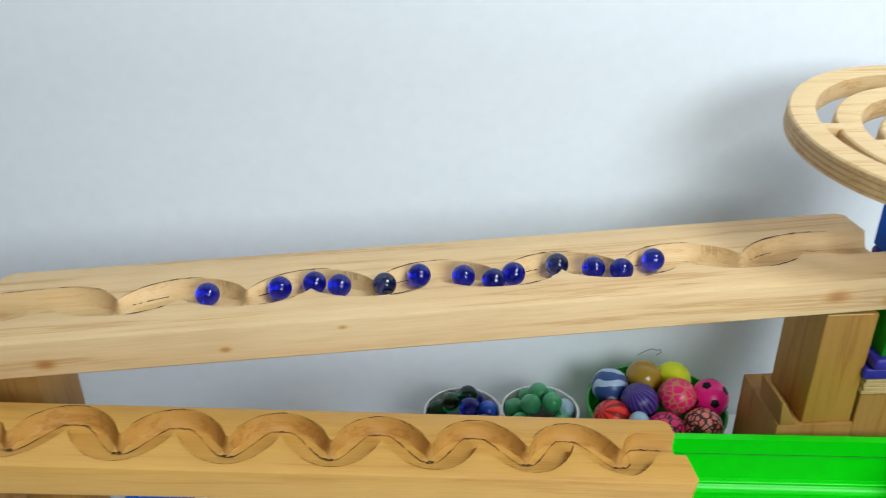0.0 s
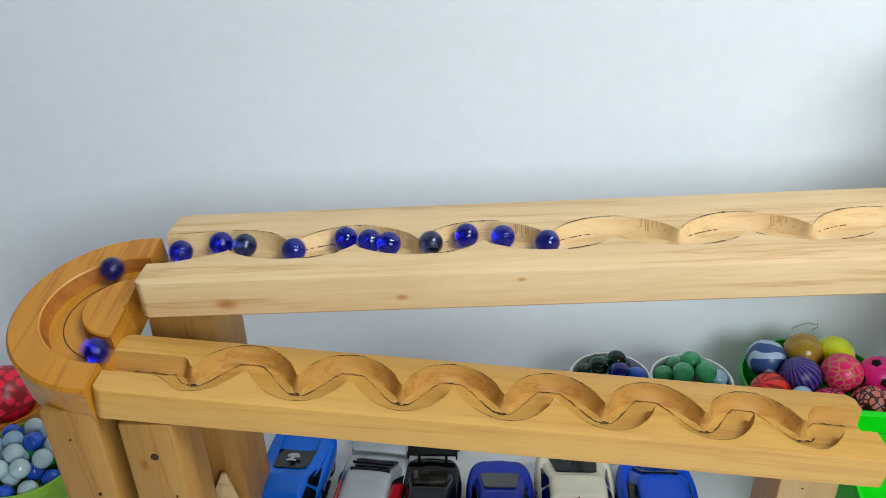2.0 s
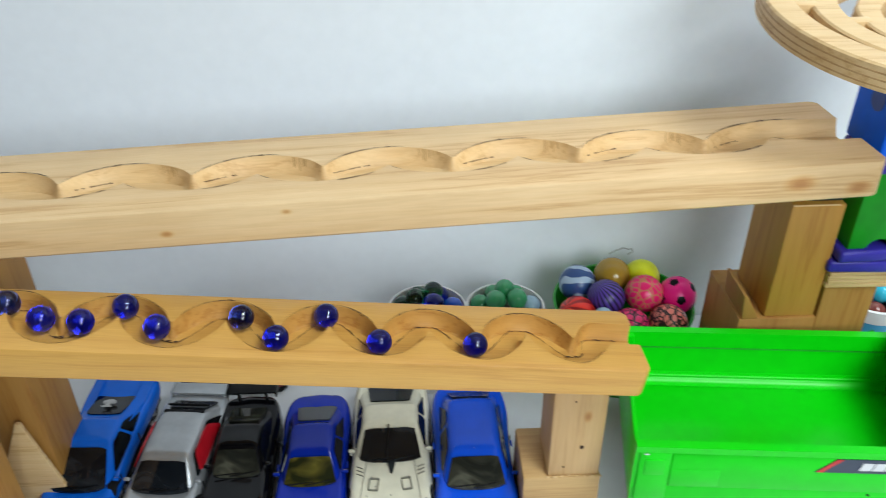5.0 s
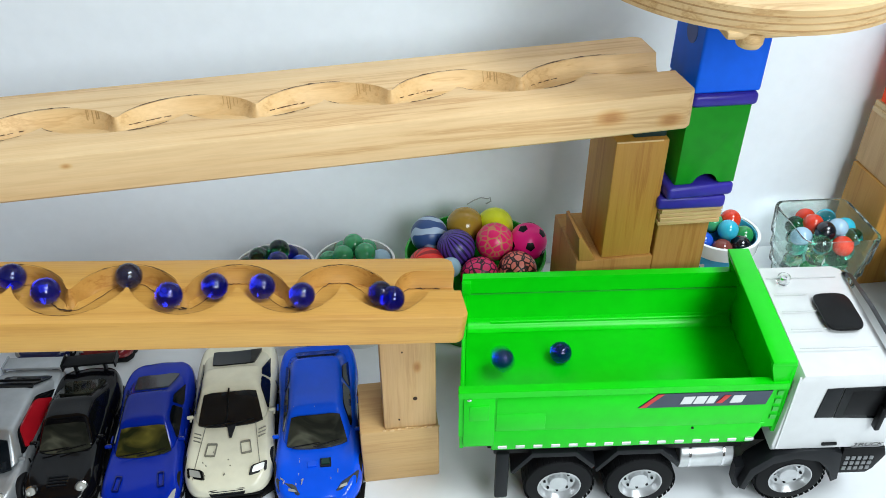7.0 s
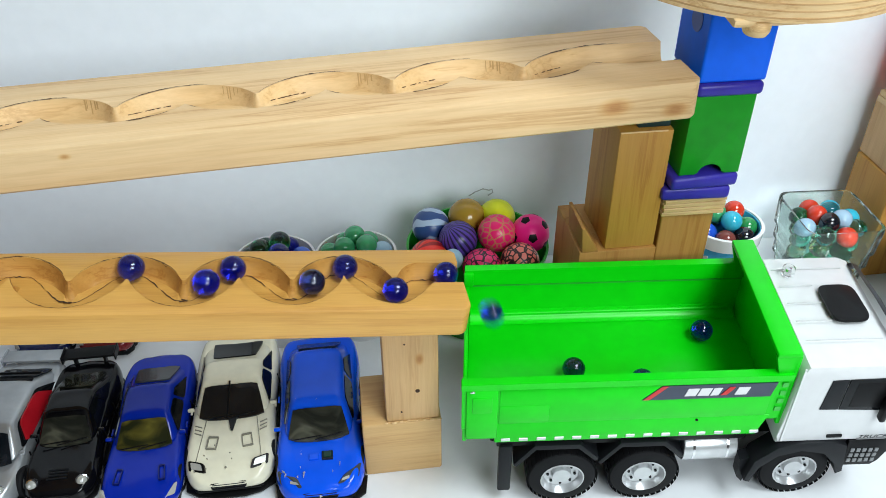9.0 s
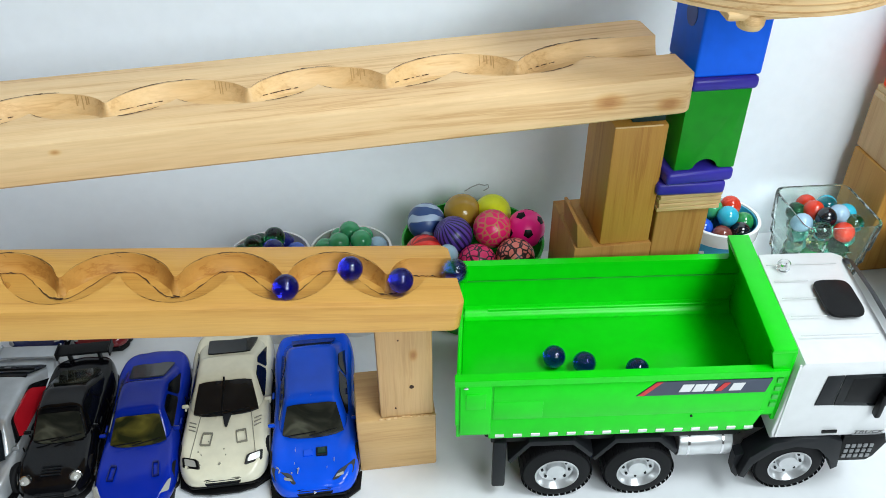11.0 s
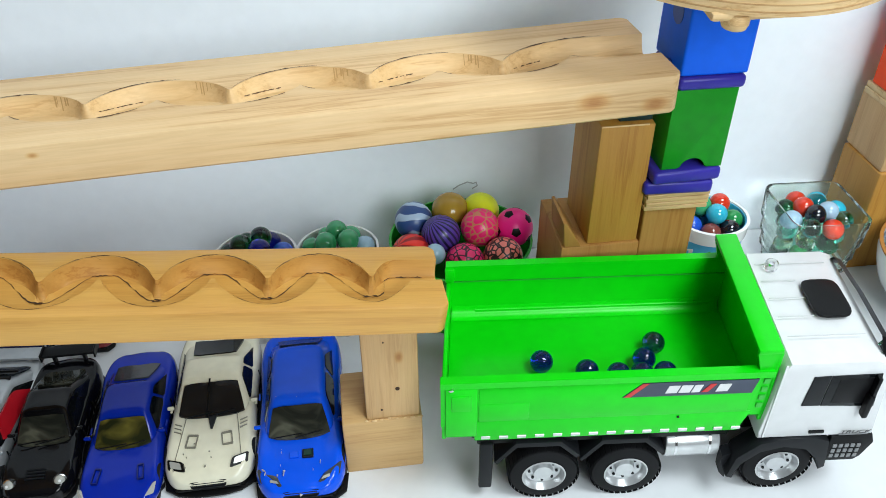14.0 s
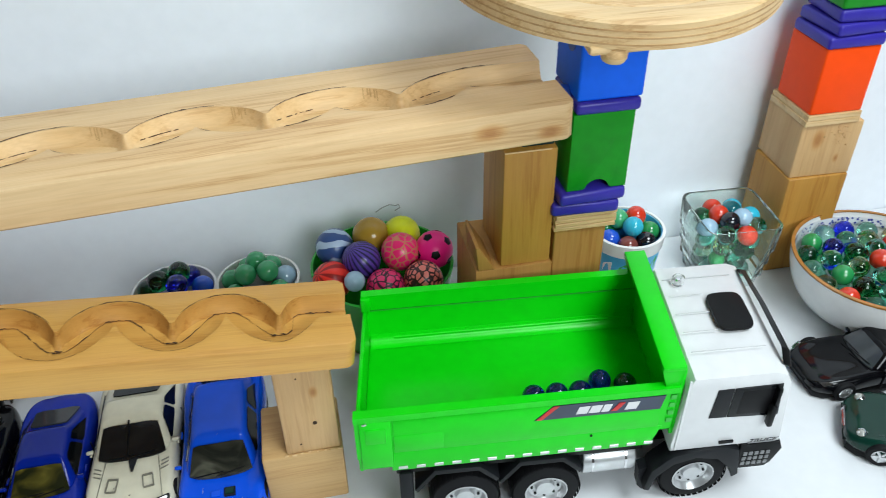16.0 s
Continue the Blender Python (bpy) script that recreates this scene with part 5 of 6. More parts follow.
patch(saloon, "scoop_slot", 0.006, 0.0270, 0.0281, 0.0062, 0.0052, SHADOW_GREEN, "dark opening of the scoop", 4, 0.0012)
patch(saloon, "scoop_stub", -0.004, 0.0268, 0.0266, 0.007, 0.005, BRIGHT_BLUE, "blue bonnet bump", 4, 0.0018)
part("emblem", lathe([(0, 0.0012), (0.0016, 0.0010), (0.0018, 0.0)], 3), CHROME, saloon, "small silver emblem on the grille", pose(0, 0.0004, 0.0155, 70, 0, 0))
for k in range(12):
    x, y = chips.uniform(-0.027, 0.027), chips.uniform(0.010, 0.034)
    patch(saloon, "paint_scratch", x, y, 0.0255, chips.uniform(0.0008, 0.003), 0.0004, EMBLEM, "", 4, 0.0016, chips.uniform(0, 180))
for k in range(5):
    patch(saloon, "paint_scratch", chips.uniform(-0.017, 0.017), chips.uniform(0.064, 0.075), 0.0472, chips.uniform(0.0008, 0.0032), 0.0005, EMBLEM, "", 4, 0.0010, chips.uniform(0, 60))
car("glossy black coupe parked behind the truck", pose(0.547, 0.036, 0, 0, 0, -91), 0.140, 0.058, 0.036, BLACK_PAINT, splitter=False, lamps=CHROME, shield=(0.36, 0.47), glass_mat=HAZE_GLASS, wheel_in=0.0022)
car("dark green sports car parked beside the truck", pose(0.553, -0.020, 0, 0, 0, -122), 0.140, 0.062, 0.040, SHADOW_GREEN, splitter=False, wheel_in=0.0030, style="round", mouth=CHARCOAL, chrome=CHROME)
car("dark red toy car in the row behind", pose(-0.130, 0.158, 0, 0, 0, 0), 0.095, 0.050, 0.034, plain("dark_red_paint", (0.16, 0.012, 0.015), 0.25, coat=0.6), splitter=False)
car("dark navy toy car in the row behind", pose(-0.185, 0.160, 0, 0, 0, 0), 0.095, 0.048, 0.034, plain("navy_paint", (0.012, 0.018, 0.08), 0.25, coat=0.6), splitter=False)


# ---- bowls, balls and loose marbles ----
def bowl(name, x, y, r, h, mats, label, base=0.62, wall_t=0.0022, category="bowl", rim=None, belly=0.0):
    ob = thing(name, label, category, pose(x, y, 0))
    b = r * base
    prof = [(0, 0.003), (b * 0.7, 0.003), (b * 0.75, 0.0), (b, 0.0), (b + (r - b) * 0.45, h * 0.35), (b + (r - b) * 0.82, h * 0.72), (r, h), (r - wall_t, h + 0.0003), (b + (r - b) * 0.82 - wall_t, h * 0.72), (b + (r - b) * 0.45 - wall_t, h * 0.37), (b * 0.8, 0.006), (0, 0.006)]
    if belly:
        n = 9
        out = [(b + (r - b) * math.sin(0.5 * math.pi * k / n) ** 1.05, h * (1 - math.cos(0.5 * math.pi * k / n))) for k in range(n + 1)]
        prof = [(0, 0.003), (b * 0.75, 0.0)] + out + [(max(0.001, p - wall_t), z + 0.003 if k else z + 0.0003) for k, (p, z) in enumerate(out[:0:-1])] + [(0, 0.008)]
    part("shell", lathe(prof, 56), mats, ob)
    if rim:
        part("rim", lathe([(r - wall_t - 0.0004, h + 0.0002), (r + 0.0004, h - 0.0006), (r + 0.0006, h + 0.0012), (r - wall_t - 0.0004, h + 0.0014), (r - wall_t - 0.0004, h + 0.0002)], 56), rim, ob)
    return ob


MARBLE_MESHES = {}


def marble(mat, x, y, z, r=R, label="glass marble", group="loose marbles", name="marble"):
    key = (mat.name, r)
    if key not in MARBLE_MESHES:
        ob = link(name, ball(r, 3), mat)
        MARBLE_MESHES[key] = ob.data
    else:
        ob = new(name, MARBLE_MESHES[key])
    ob.matrix_basis = pose(x, y, z, 40 * x, 700 * y, 900 * x)
    return tagged(ob, label, "marble", group)


MG = {
    "jade": (plain("jade_glass", (0.05, 0.36, 0.15), 0.08, spec=0.7), "opaque jade green marble"),
    "bottle": (glass("bottle_green_glass", (0.01, 0.20, 0.06)), "dark green glass marble"),
    "cobalt": (COBALT, "cobalt blue glass marble"),
    "sky": (plain("sky_opaque", (0.35, 0.52, 0.66), 0.08, spec=0.7), "pale blue opaque marble"),
    "milk": (plain("milk_opaque", (0.52, 0.66, 0.70), 0.08, spec=0.7), "milky white marble"),
    "red": (plain("red_opaque", (0.62, 0.04, 0.015), 0.08, spec=0.7), "bright red marble"),
    "brown": (plain("brown_opaque", (0.20, 0.05, 0.04), 0.08, spec=0.7), "brown marble"),
    "turq": (plain("turquoise_opaque", (0.03, 0.42, 0.58), 0.08, spec=0.7), "turquoise marble"),
    "blue": (plain("blue_opaque", (0.02, 0.10, 0.62), 0.08, spec=0.7), "blue opaque marble"),
    "clear": (glass("clear_green_glass", (0.50, 0.85, 0.72), swirl=(0.80, 0.50, 0.12)), "clear glass marble with a swirl"),
    "teal": (glass("teal_glass", (0.20, 0.72, 0.58), swirl=(0.55, 0.90, 0.80)), "pale teal glass marble"),
    "green": (plain("leaf_green_opaque", (0.02, 0.26, 0.07), 0.08, spec=0.7), "green marble"),
    "black": (plain("black_marble_glass", (0.006, 0.007, 0.012), 0.04, spec=0.8), "black marble"),
}


def heap(cx, cy, z, rings, kinds, r=R, seed=1, group="loose marbles"):
    """Marbles lying in circles round a centre: rings of (radius, height, count, first angle)."""
    rnd = random.Random(seed)
    k = 0
    for rad, dz, n, a0 in rings:
        for j in range(n):
            a = radians(a0 + 360 * j / n)
            mat, label = MG[kinds[k % len(kinds)]]
            marble(mat, cx + rad * math.cos(a), cy + rad * math.sin(a), z + dz + rnd.uniform(-0.0006, 0.0006), r, label + " heaped with others", group)
            k += 1


bowl("small_bowl", 0.027, 0.178, 0.036, 0.082, CHINA, "white china cup holding dark marbles", 0.72)
heap(0.027, 0.178, 0.077, [(0.0235, 0.002, 7, 215), (0.011, 0.016, 3, 300)], ["bottle", "red", "cobalt", "blue", "cobalt", "bottle", "bottle", "cobalt", "bottle", "bottle"], r=0.0094, group="marbles in the first cup")
bowl("small_bowl", 0.098, 0.177, 0.036, 0.082, CHINA, "white china cup holding jade green marbles", 0.72)
heap(0.098, 0.177, 0.077, [(0.0235, 0.002, 7, 215), (0.011, 0.016, 3, 330)], ["jade", "jade", "jade", "sky", "jade", "jade", "jade", "jade", "jade", "jade"], r=0.0094, group="marbles in the second cup")
bowl("green_tub", 0.207, 0.180, 0.064, 0.080, GREEN_DK, "green plastic bowl heaped with rubber balls", 0.66)

BALLS = [
    (0.167, 0.197, 0.0905, striped("blue_white_rubber", (0.03, 0.08, 0.25), (0.45, 0.58, 0.75), 26, 7, cut=0.62), "blue and white rubber ball"),
    (0.201, 0.205, 0.0925, plain("amber_rubber", (0.40, 0.24, 0.03), 0.15), "glossy amber brown rubber ball"),
    (0.229, 0.205, 0.0895, plain("lemon_rubber", (0.70, 0.76, 0.01), 0.35), "lemon yellow rubber ball"),
    (0.188, 0.171, 0.0915, ribbed("violet_rubber", (0.10, 0.05, 0.36), (0.012, 0.008, 0.05)), "violet rubber ball with dark ribs"),
    (0.223, 0.173, 0.094, crackled("pink_net_rubber", (0.85, 0.012, 0.16), (0.62, 0.22, 0.10), 150, 0.10), "pink and red netted rubber ball"),
    (0.253, 0.172, 0.092, spotted("pink_football", (0.88, 0.01, 0.24), (0.88, 0.01, 0.24), 60, 0.3), "bright pink rubber football"),
    (0.161, 0.160, 0.082, ribbed("coral_rubber", (0.85, 0.035, 0.02), (0.30, 0.01, 0.01), 8.0), "coral red rubber ball"),
    (0.205, 0.143, 0.080, crackled("magenta_rubber", (0.80, 0.03, 0.16), (0.03, 0.01, 0.02), 170, 0.11), "magenta rubber ball with dark lines"),
    (0.238, 0.143, 0.083, crackled("salmon_rubber", (0.75, 0.20, 0.16), (0.02, 0.008, 0.01), 190, 0.14), "salmon rubber ball with black lines"),
]
for x, y, z, mat, label in BALLS:
    ob = link("rubber_ball", ball(0.0172, 3), mat)
    ob.matrix_basis = pose(x, y, z, 30, 900 * x, 400 * y)
    tagged(ob, label, "ball", "rubber balls in the tub")
marble(MG["sky"][0], 0.1790, 0.1400, 0.0940, 0.0090, "pale blue marble among the rubber balls", "rubber balls in the tub")
football = [o for o in scene.objects if o.get("label", "") == "bright pink rubber football"][0]
for d in [Vector(p) for a in (-1, 1) for b in (-1.618, 1.618) for p in ((0, a, b), (a, b, 0), (b, 0, a))]:
    part("black_patch", lathe([(0, 0.0176), (0.0024, 0.0174), (0.0044, 0.0169), (0.0043, 0.0150)], 5), BLACK, football, m=d.to_track_quat("Z", "Y").to_matrix().to_4x4())

# cup with a printed seaside picture
cup = bowl("paper_cup", 0.438, 0.176, 0.033, 0.084, plain("cup_print_blue", (0.05, 0.42, 0.72), 0.3), "blue printed cup with a white rim, full of marbles", 0.74, category="cup")
part("white_band", lathe([(0.0310, 0.072), (0.0336, 0.0722), (0.0346, 0.0855), (0.0318, 0.0858), (0.0310, 0.072)], 48), CHINA, cup, "white rim band")
for k in range(5):
    a = radians(215 + 28 * k)
    part("leaf", quad(*[Vector(((0.0300 + 0.0012 * u) * math.cos(a + v), (0.0300 + 0.0012 * u) * math.sin(a + v), 0.056 + 0.010 * u + 0.005 * v * (k % 2 * 2 - 1))) for u, v in ((-1, -0.16), (-0.6, 0.16), (1, 0.2), (0.4, -0.1))], 0.0012), GREEN_DK if k % 2 else CHINA, cup)
heap(0.438, 0.176, 0.078, [(0.021, 0.001, 7, 250), (0.010, 0.015, 3, 30)], ["brown", "black", "green", "jade", "jade", "green", "blue", "red", "jade", "turq"], r=0.0094, group="marbles in the cup")


# square clear dish
def square_dish():
    ob = thing("square_dish", "square clear plastic dish filled with mixed marbles", "dish", pose(0.5530, 0.1915, 0, 0, 0, -3))
    def ring(h, z):
        pts = []
        for cx, cy, a0 in ((1, 1, 0), (-1, 1, 90), (-1, -1, 180), (1, -1, 270)):
            for k in range(5):
                a = radians(a0 + 22.5 * k)
                pts.append((cx * (h - 0.010) + 0.010 * math.cos(a), cy * (h - 0.010) + 0.010 * math.sin(a), z))
        return pts
    out = [(0.028, 0.0), (0.031, 0.002), (0.0325, 0.014), (0.0350, 0.016), (0.0350, 0.030), (0.0372, 0.032), (0.0372, 0.046), (0.0392, 0.048), (0.0405, 0.075), (0.0400, 0.0768), (0.0380, 0.0760), (0.0355, 0.046), (0.0320, 0.020), (0.0300, 0.006)]
    shell = part("shell", loft([ring(h * 0.94, z) for h, z in out]), DISH_GLASS, ob)
    shell.visible_shadow = False
    return ob


square_dish()
DX, DY = 0.5530, 0.1915
heap(DX, DY, 0.0150, [(0.0215, 0, 7, 0), (0.004, 0, 1, 0)], ["teal", "green", "teal", "bottle"], group="marbles in the dish")
heap(DX, DY, 0.0310, [(0.0222, 0, 7, 20), (0.005, 0, 1, 40)], ["teal", "bottle", "teal", "clear", "green"], group="marbles in the dish")
heap(DX, DY, 0.0475, [(0.0240, 0, 8, 5), (0.0095, 0, 3, 10)], ["teal", "clear", "bottle", "teal"], group="marbles in the dish")
heap(DX, DY, 0.0630, [(0.0258, 0, 8, 12), (0.0110, 0.007, 4, 60)], ["turq", "turq", "red", "bottle", "sky", "teal", "red", "teal", "teal", "red", "black", "sky", "bottle"], r=0.0098, group="marbles in the dish")

bowl("big_bowl", 0.662, 0.108, 0.078, 0.062, CHINA, "white china bowl with a brown rim, heaped with glass marbles", 0.42, belly=1.0, rim=plain("brown_glaze", (0.40, 0.17, 0.04), 0.25))
part("blue_border", lathe([(0.0742, 0.0575), (0.0736, 0.0500), (0.0730, 0.0500), (0.0736, 0.0578)], 56), spotted("blue_border_print", (0.03, 0.05, 0.30), (0.7, 0.72, 0.75), 260, 0.35), [o for o in scene.objects if o.name == "big_bowl"][0])
heap(0.662, 0.108, 0.050, [(0.0615, 0, 17, 0), (0.0415, 0.004, 12, 8), (0.0225, 0.007, 6, 3), (0.0, 0.011, 1, 30)], ["teal", "red", "clear", "teal", "cobalt", "teal", "green", "bottle", "teal", "clear", "red", "teal", "blue", "teal", "bottle", "clear", "teal"], r=0.0098, group="marbles in the big bowl")
heap(0.662, 0.108, 0.033, [(0.050, 0, 14, 5), (0.031, 0.0, 9, 8), (0.011, 0.0, 3, 3)], ["teal", "bottle", "green"], r=0.0098, group="marbles in the big bowl")

bowl("lime_bowl", -0.475, 0.088, 0.0485, 0.055, LIME, "lime green plastic bowl full of pale marbles", 0.6)
heap(-0.475, 0.088, 0.048, [(0.036, 0, 12, 0), (0.020, 0.004, 7, 10), (0.007, 0.012, 3, 30)], ["milk", "milk", "blue", "milk", "blue", "green", "milk"], group="marbles in the lime bowl")
heap(-0.475, 0.088, 0.064, [(0.026, 0.0, 9, 16), (0.010, 0.004, 3, 30)], ["milk", "milk", "milk", "blue", "sky", "milk"], group="marbles in the lime bowl")
bowl("orange_bowl", -0.540, 0.170, 0.042, 0.048, ORANGE_RIM, "orange plastic bowl with a netted ball in it", 0.6)
ob = link("rubber_ball", ball(0.027, 3), spotted("red_net_rubber", (0.85, 0.01, 0.05), (0.30, 0.01, 0.02), 110, 0.5))
ob.matrix_basis = pose(-0.532, 0.163, 0.060, 20, 30, 0)
tagged(ob, "red netted rubber ball in an orange bowl", "ball")

# ---- the way of the marbles: q < 0 on the upper track, 0 to 0.13 round the turn, then along the lower track ----
def groove_middle(edges, u, length):
    vs = [sum(edges(min(max(u + d * 0.002, 0.0), length))) / 2 for d in range(-2, 3)]
    return sum(vs) / len(vs)


def on_upper(u):
    return UP @ Vector((u, groove_middle(upper_edges, u + 0.0055, UP_LEN) + 0.0028, -DEPTH + R + 0.0005 - DROP * max(0.0, 1 - u / 0.028)))


def on_lower(u):
    inside = min(1.0, max(0.0, (u - 0.03) / 0.02), max(0.0, (0.445 - u) / 0.02))
    v = groove_middle(lower_edges, u, LOW_LEN) + inside * 0.0038 * math.sin(math.pi * (u - 0.0405) / 0.065) ** 2
    return LOW @ Vector((u, v + 0.0024 * inside, -DEPTH + R + 0.002 - 0.0013 * inside))


def on_track(q):
    if q <= 0:
        return on_upper(-q)
    if q >= 0.13:
        return on_lower(q - 0.13)
    t = q / 0.13
    ang = math.pi * (0.5 + t)
    on = TURN @ Vector((0.0465 * math.cos(ang), 0.0025 + 0.0385 * math.sin(ang), -0.011 + R + 0.002))
    k, j = min(1.0, t / 0.15), min(1.0, (1 - t) / 0.15)
    return on_upper(0.0).lerp(on, k) if k < 1 else on_lower(0.0).lerp(on, j)


MARBLES = [marble(COBALT_DEEP if k in (4, 9) else COBALT, 0.0, 0.0, 0.4, R, "cobalt blue glass marble rolling down the track", "rolling marbles", "glass_marble") for k in range(13)]


def glide(keys, t):
    """Smooth, never overshooting way from key to key: the value at t."""
    n = len(keys)
    if t <= keys[0][0]:
        return keys[0][1]
    if t >= keys[-1][0]:
        return keys[-1][1]
    slope = [(keys[i + 1][1] - keys[i][1]) / (keys[i + 1][0] - keys[i][0]) for i in range(n - 1)]
    tan = [slope[0]] + [0.0 if slope[i - 1] * slope[i] <= 0 else 2 * slope[i - 1] * slope[i] / (slope[i - 1] + slope[i]) for i in range(1, n - 1)] + [slope[-1]]
    i = max(k for k in range(n - 1) if keys[k][0] <= t)
    h = keys[i + 1][0] - keys[i][0]
    x = (t - keys[i][0]) / h
    return (2 * x**3 - 3 * x**2 + 1) * keys[i][1] + (x**3 - 2 * x**2 + x) * h * tan[i] + (3 * x**2 - 2 * x**3) * keys[i + 1][1] + (x**3 - x**2) * h * tan[i + 1]


def roll(ob, on_board, leaves, in_bed):
    """Rolls a marble along the tracks, drops it from the end at leaves seconds, and lets it roll on in the truck's bed.
    on_board: seconds and way along the track; in_bed: seconds and place on the truck's floor."""
    end = 0.13 + LOW_LEN + 0.004
    board = on_board + [(leaves, end)]
    lip, fall = on_track(end), 0.16
    rest = FLOOR + R
    landed = TRUCK.inverted() @ lip
    xs = [(leaves + fall, -0.203)] + [(t, x) for t, x, y in in_bed]
    ys = [(leaves + fall, min(landed.y, 0.085))] + [(t, y) for t, x, y in in_bed]
    rows, last, turn = [], None, Euler((0.3, 0.8, 0.1)).to_quaternion()
    for k in range(241):
        t = k / 15
        if t <= leaves:
            p = on_track(glide(board, t))
        elif t < leaves + fall:
            f = (t - leaves) / fall
            a, b = lip, TRUCK @ Vector((xs[0][1], ys[0][1], rest))
            p = Vector((a.x + (b.x - a.x) * f, a.y + (b.y - a.y) * f, a.z + (b.z - a.z) * f * f))
        else:
            p = TRUCK @ Vector((glide(xs, t), glide(ys, t), rest))
        if last is not None and (p - last).length > 1e-6:
            d = p - last
            axis = Vector((-d.y, d.x, 0))
            if axis.length > 1e-7:
                turn = Matrix.Rotation(min(1.3, 0.6 * d.length / R), 3, axis.normalized()).to_quaternion() @ turn
        rows.append((t, Matrix.Translation(p) @ turn.to_matrix().to_4x4()))
        last = p
    walk(ob, rows)


def motions():
    roll(MARBLES[0], [(0, -0.154), (0.5, -0.098), (1, -0.0435), (1.5, 0.0255), (2, 0.1165), (2.5, 0.1975), (3, 0.2565), (3.5, 0.313), (4, 0.3735), (4.5, 0.4315), (5, 0.4925)], 5.95, [(6.9, -0.12, 0.03), (7.5, -0.062, 0.0225), (9, -0.034, 0.0215), (16, -0.0325, 0.0215)])
    roll(MARBLES[1], [(0, -0.203), (0.5, -0.1475), (1, -0.09), (1.5, -0.049), (2, 0.0215), (2.5, 0.1125), (3, 0.1895), (3.5, 0.251), (4, 0.3095), (4.5, 0.3705), (5, 0.43)], 6.45, [(6.9, -0.17, 0.072), (7.5, -0.1161, 0.0723), (8, -0.0826, 0.0762), (8.5, -0.0555, 0.0794), (9, -0.0532, 0.083), (10, -0.048, 0.06), (11, -0.0493, 0.0225), (16, -0.0493, 0.0215)])
    roll(MARBLES[2], [(0, -0.2265), (0.5, -0.1635), (1, -0.114), (1.5, -0.062), (2, -0.017), (2.5, 0.057), (3, 0.1495), (3.5, 0.215), (4, 0.272), (4.5, 0.329), (5, 0.3955)], 6.85, [(7.5, -0.1639, 0.0464), (8, -0.1215, 0.0386), (8.5, -0.088, 0.028), (9, -0.07, 0.0225), (16, -0.0661, 0.0215)])
    roll(MARBLES[3], [(0, -0.244), (0.5, -0.192), (1, -0.134), (1.5, -0.086), (2, -0.044), (2.5, 0.0195), (3, 0.1055), (3.5, 0.183), (4, 0.2445), (4.5, 0.3035), (5, 0.365)], 7.44, [(8, -0.1796, 0.0477), (8.5, -0.1418, 0.0433), (9, -0.1109, 0.0331), (9.8, -0.086, 0.0225), (16, -0.0829, 0.0215)])
    roll(MARBLES[4], [(0, -0.275), (0.5, -0.2175), (1, -0.156), (1.5, -0.1), (2, -0.0615), (2.5, -0.0035), (3, 0.0815), (3.5, 0.158), (4, 0.2205), (4.5, 0.283), (5, 0.3415), (7.5, 0.586)], 7.93, [(8.5, -0.1853, 0.049), (9, -0.1571, 0.0468), (9.6, -0.13, 0.035), (10.4, -0.103, 0.0225), (16, -0.0997, 0.0215)])
    roll(MARBLES[5], [(0, -0.2995), (0.5, -0.2505), (1, -0.202), (1.5, -0.152), (2, -0.097), (2.5, -0.056), (3, -0.004), (3.5, 0.075), (4, 0.1625), (4.5, 0.2275), (5, 0.292), (7.5, 0.539), (8, 0.5615), (8.5, 0.591)], 8.895, [(9.5, -0.182, 0.05), (10.2, -0.148, 0.035), (11, -0.12, 0.0225), (16, -0.1165, 0.0215)])
    roll(MARBLES[6], [(0, -0.33), (0.5, -0.267), (1, -0.223), (1.5, -0.171), (2, -0.1305), (2.5, -0.0815), (3, -0.0325), (3.5, 0.045), (4, 0.134), (4.5, 0.209), (5, 0.269), (7.5, 0.5165), (8, 0.542), (8.5, 0.5665), (9, 0.5955)], 9.16, [(9.8, -0.185, 0.055), (10.6, -0.128, 0.045), (11.5, -0.0936, 0.0355), (12.5, -0.0835, 0.0385), (13.2, -0.081, 0.0355), (16, -0.0805, 0.0352)])
    roll(MARBLES[7], [(0, -0.35), (0.5, -0.2885), (1, -0.2375), (1.5, -0.189), (2, -0.1475), (2.5, -0.0975), (3, -0.0535), (3.5, 0.0225), (4, 0.1165), (4.5, 0.1875), (5, 0.2465), (7.5, 0.486), (8, 0.5105), (8.5, 0.5355), (9, 0.56)], 9.9, [(10.5, -0.186, 0.055), (11.5, -0.1111, 0.0416), (12, -0.1035, 0.0445), (12.5, -0.0985, 0.047), (13.5, -0.0975, 0.0375), (14.5, -0.0973, 0.0352), (16, -0.0973, 0.0352)])
    roll(MARBLES[8], [(0, -0.365), (0.5, -0.304), (1, -0.2555), (1.5, -0.21), (2, -0.161), (2.5, -0.126), (3, -0.0705), (3.5, -0.015), (4, 0.0605), (4.5, 0.1515), (5, 0.223), (7.5, 0.4575), (8, 0.4805), (8.5, 0.504), (9, 0.53)], 10.45, [(11, -0.166, 0.055), (11.5, -0.1358, 0.0498), (12, -0.1185, 0.0511), (12.5, -0.1135, 0.052), (13, -0.1135, 0.044), (14, -0.114, 0.036), (16, -0.1141, 0.0352)])
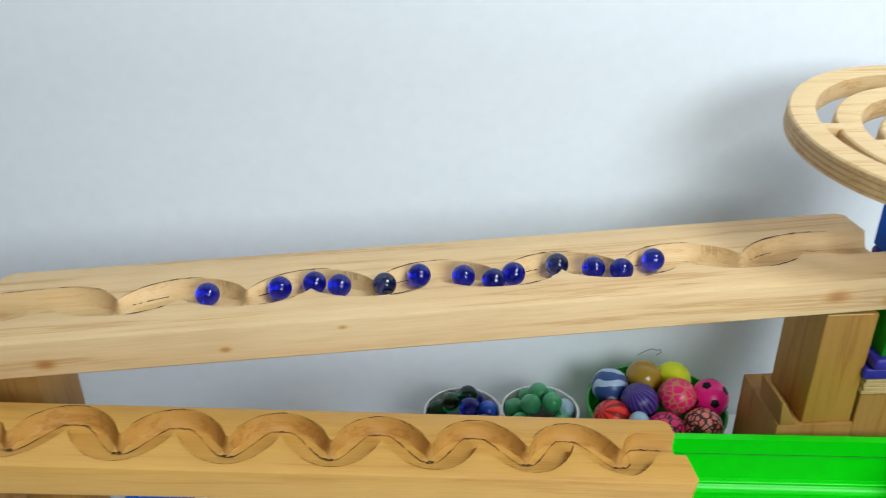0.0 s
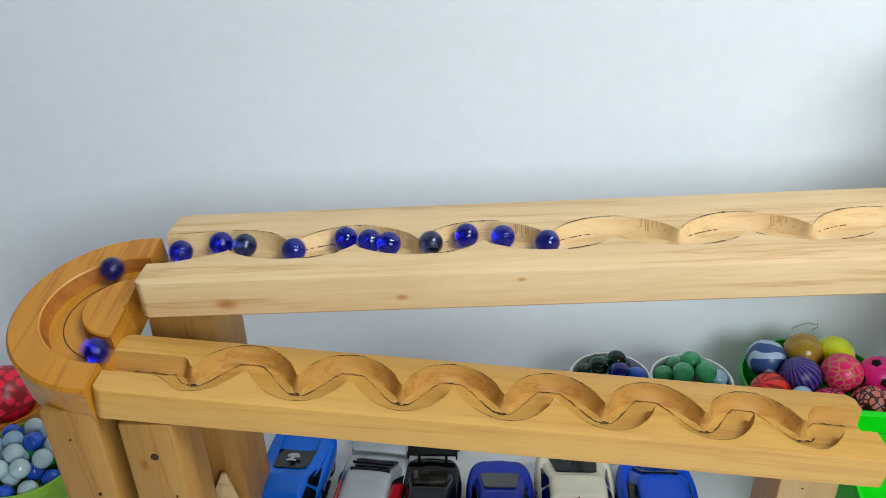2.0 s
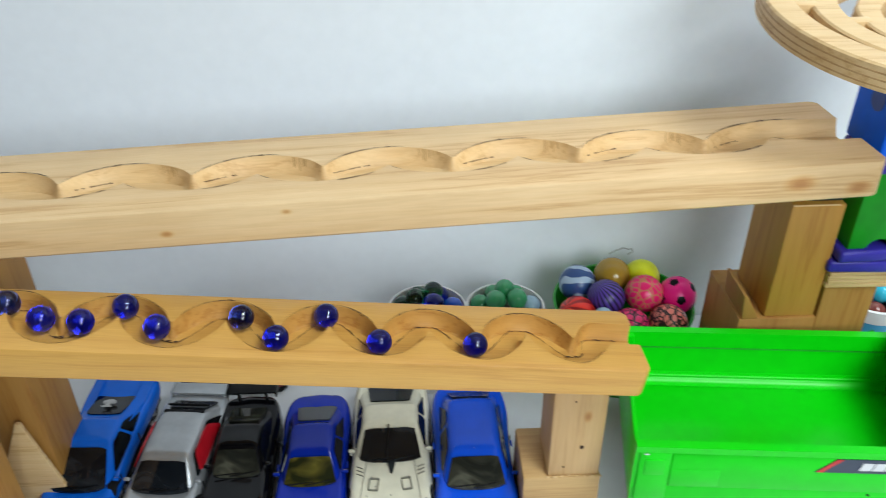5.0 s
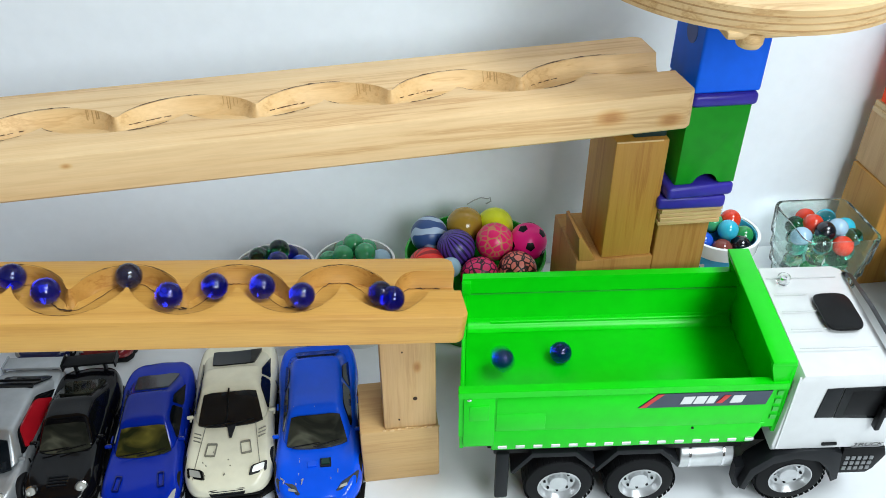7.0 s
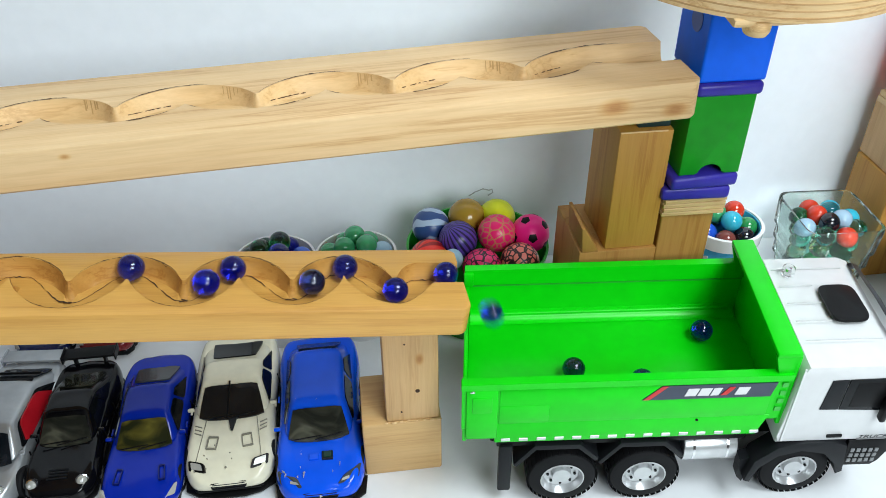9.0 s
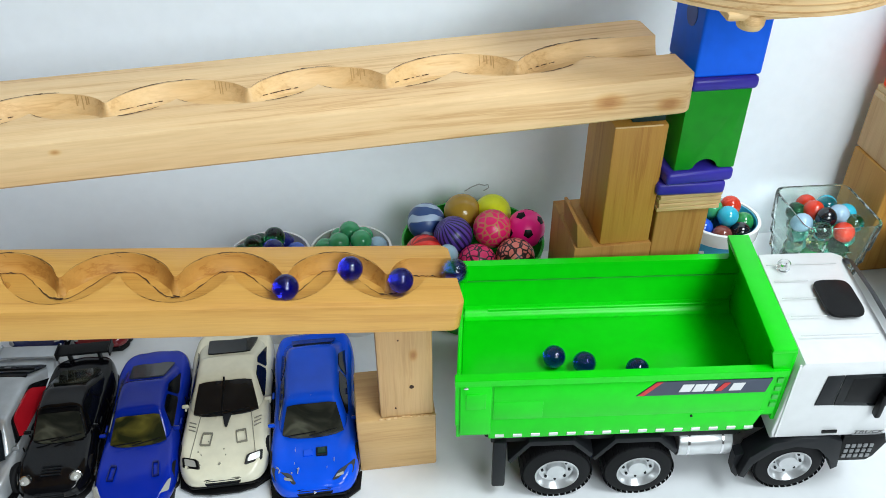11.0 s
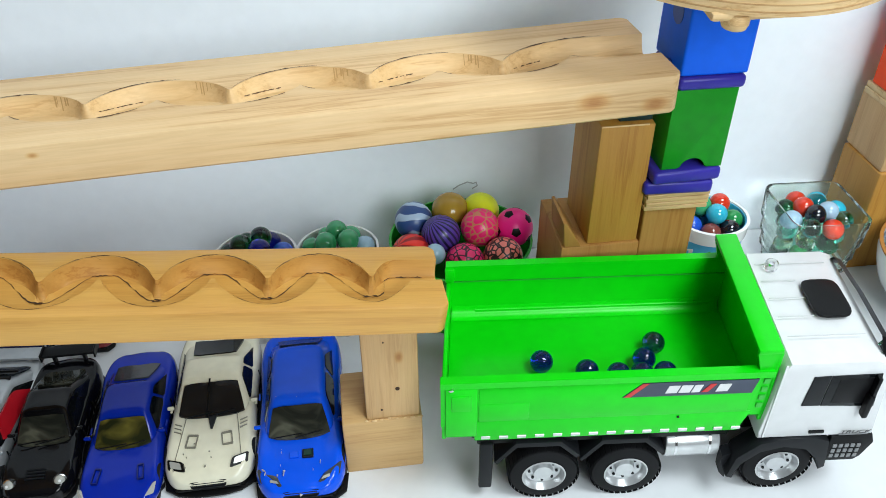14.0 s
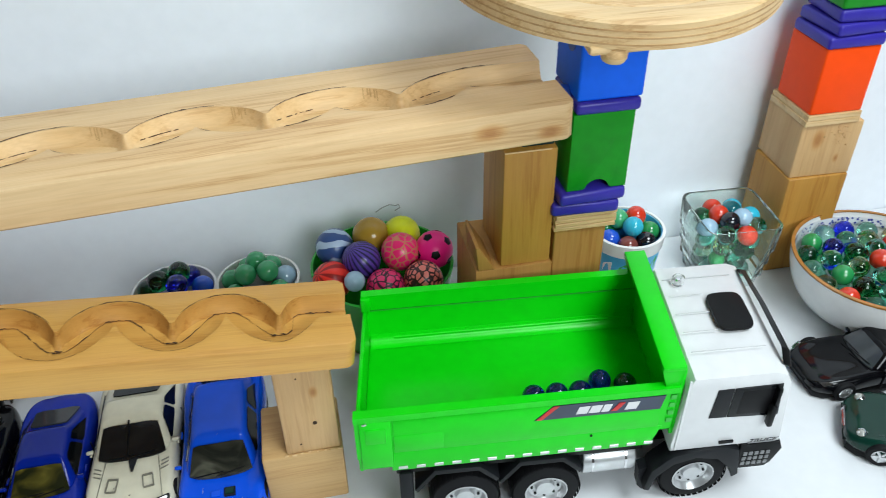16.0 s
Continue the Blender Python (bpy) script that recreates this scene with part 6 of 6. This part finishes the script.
    roll(MARBLES[9], [(0, -0.3975), (0.5, -0.3485), (1, -0.292), (1.5, -0.242), (2, -0.1895), (2.5, -0.14), (3, -0.09), (3.5, -0.042), (4, 0.0425), (4.5, 0.132), (5, 0.1985), (7.5, 0.4335), (8, 0.459), (8.5, 0.483), (9, 0.508)], 10.98, [(11.5, -0.1892, 0.0585), (12, -0.1582, 0.0579), (12.5, -0.1293, 0.0609), (13, -0.1165, 0.0624), (13.5, -0.0992, 0.0638), (14, -0.0815, 0.0658), (14.5, -0.0531, 0.0511), (15, -0.0475, 0.04), (16, -0.0466, 0.0385)])
    roll(MARBLES[10], [(0, -0.4215), (0.5, -0.3685), (1, -0.316), (1.5, -0.266), (2, -0.2135), (2.5, -0.1565), (3, -0.107), (3.5, -0.061), (4, -0.0295), (4.5, 0.06), (5, 0.15), (7.5, 0.388), (8, 0.4135), (8.5, 0.436), (9, 0.459), (11.5, 0.5895)], 11.93, [(12.5, -0.1799, 0.0584), (13, -0.1433, 0.0549), (13.5, -0.1096, 0.052), (14, -0.0924, 0.05), (14.5, -0.0745, 0.047), (15, -0.066, 0.045), (16, -0.0638, 0.044)])
    roll(MARBLES[11], [(0, -0.44), (0.5, -0.3945), (1, -0.3395), (1.5, -0.2895), (2, -0.238), (2.5, -0.182), (3, -0.126), (3.5, -0.0815), (4, -0.047), (4.5, 0.018), (5, 0.1), (7.5, 0.369), (8, 0.393), (8.5, 0.4175), (9, 0.4435), (11.5, 0.562), (12, 0.5895)], 12.42, [(13, -0.1845, 0.0561), (13.5, -0.1564, 0.0507), (14, -0.1355, 0.04), (14.5, -0.1345, 0.026), (16, -0.1333, 0.0215)])
    roll(MARBLES[12], [(0, -0.466), (0.5, -0.4095), (1, -0.3645), (1.5, -0.3065), (2, -0.267), (2.5, -0.2245), (3, -0.165), (3.5, -0.1115), (4, -0.0645), (4.5, -0.0305), (5, 0.05), (7.5, 0.3285), (8, 0.35), (8.5, 0.3755), (9, 0.398), (11.5, 0.5205), (12, 0.545), (12.5, 0.57), (13, 0.5995)], 13.09, [(13.5, -0.2015, 0.0539), (14, -0.1662, 0.0508), (14.5, -0.1515, 0.0335), (15, -0.1505, 0.025), (16, -0.1501, 0.0215)])


motions()
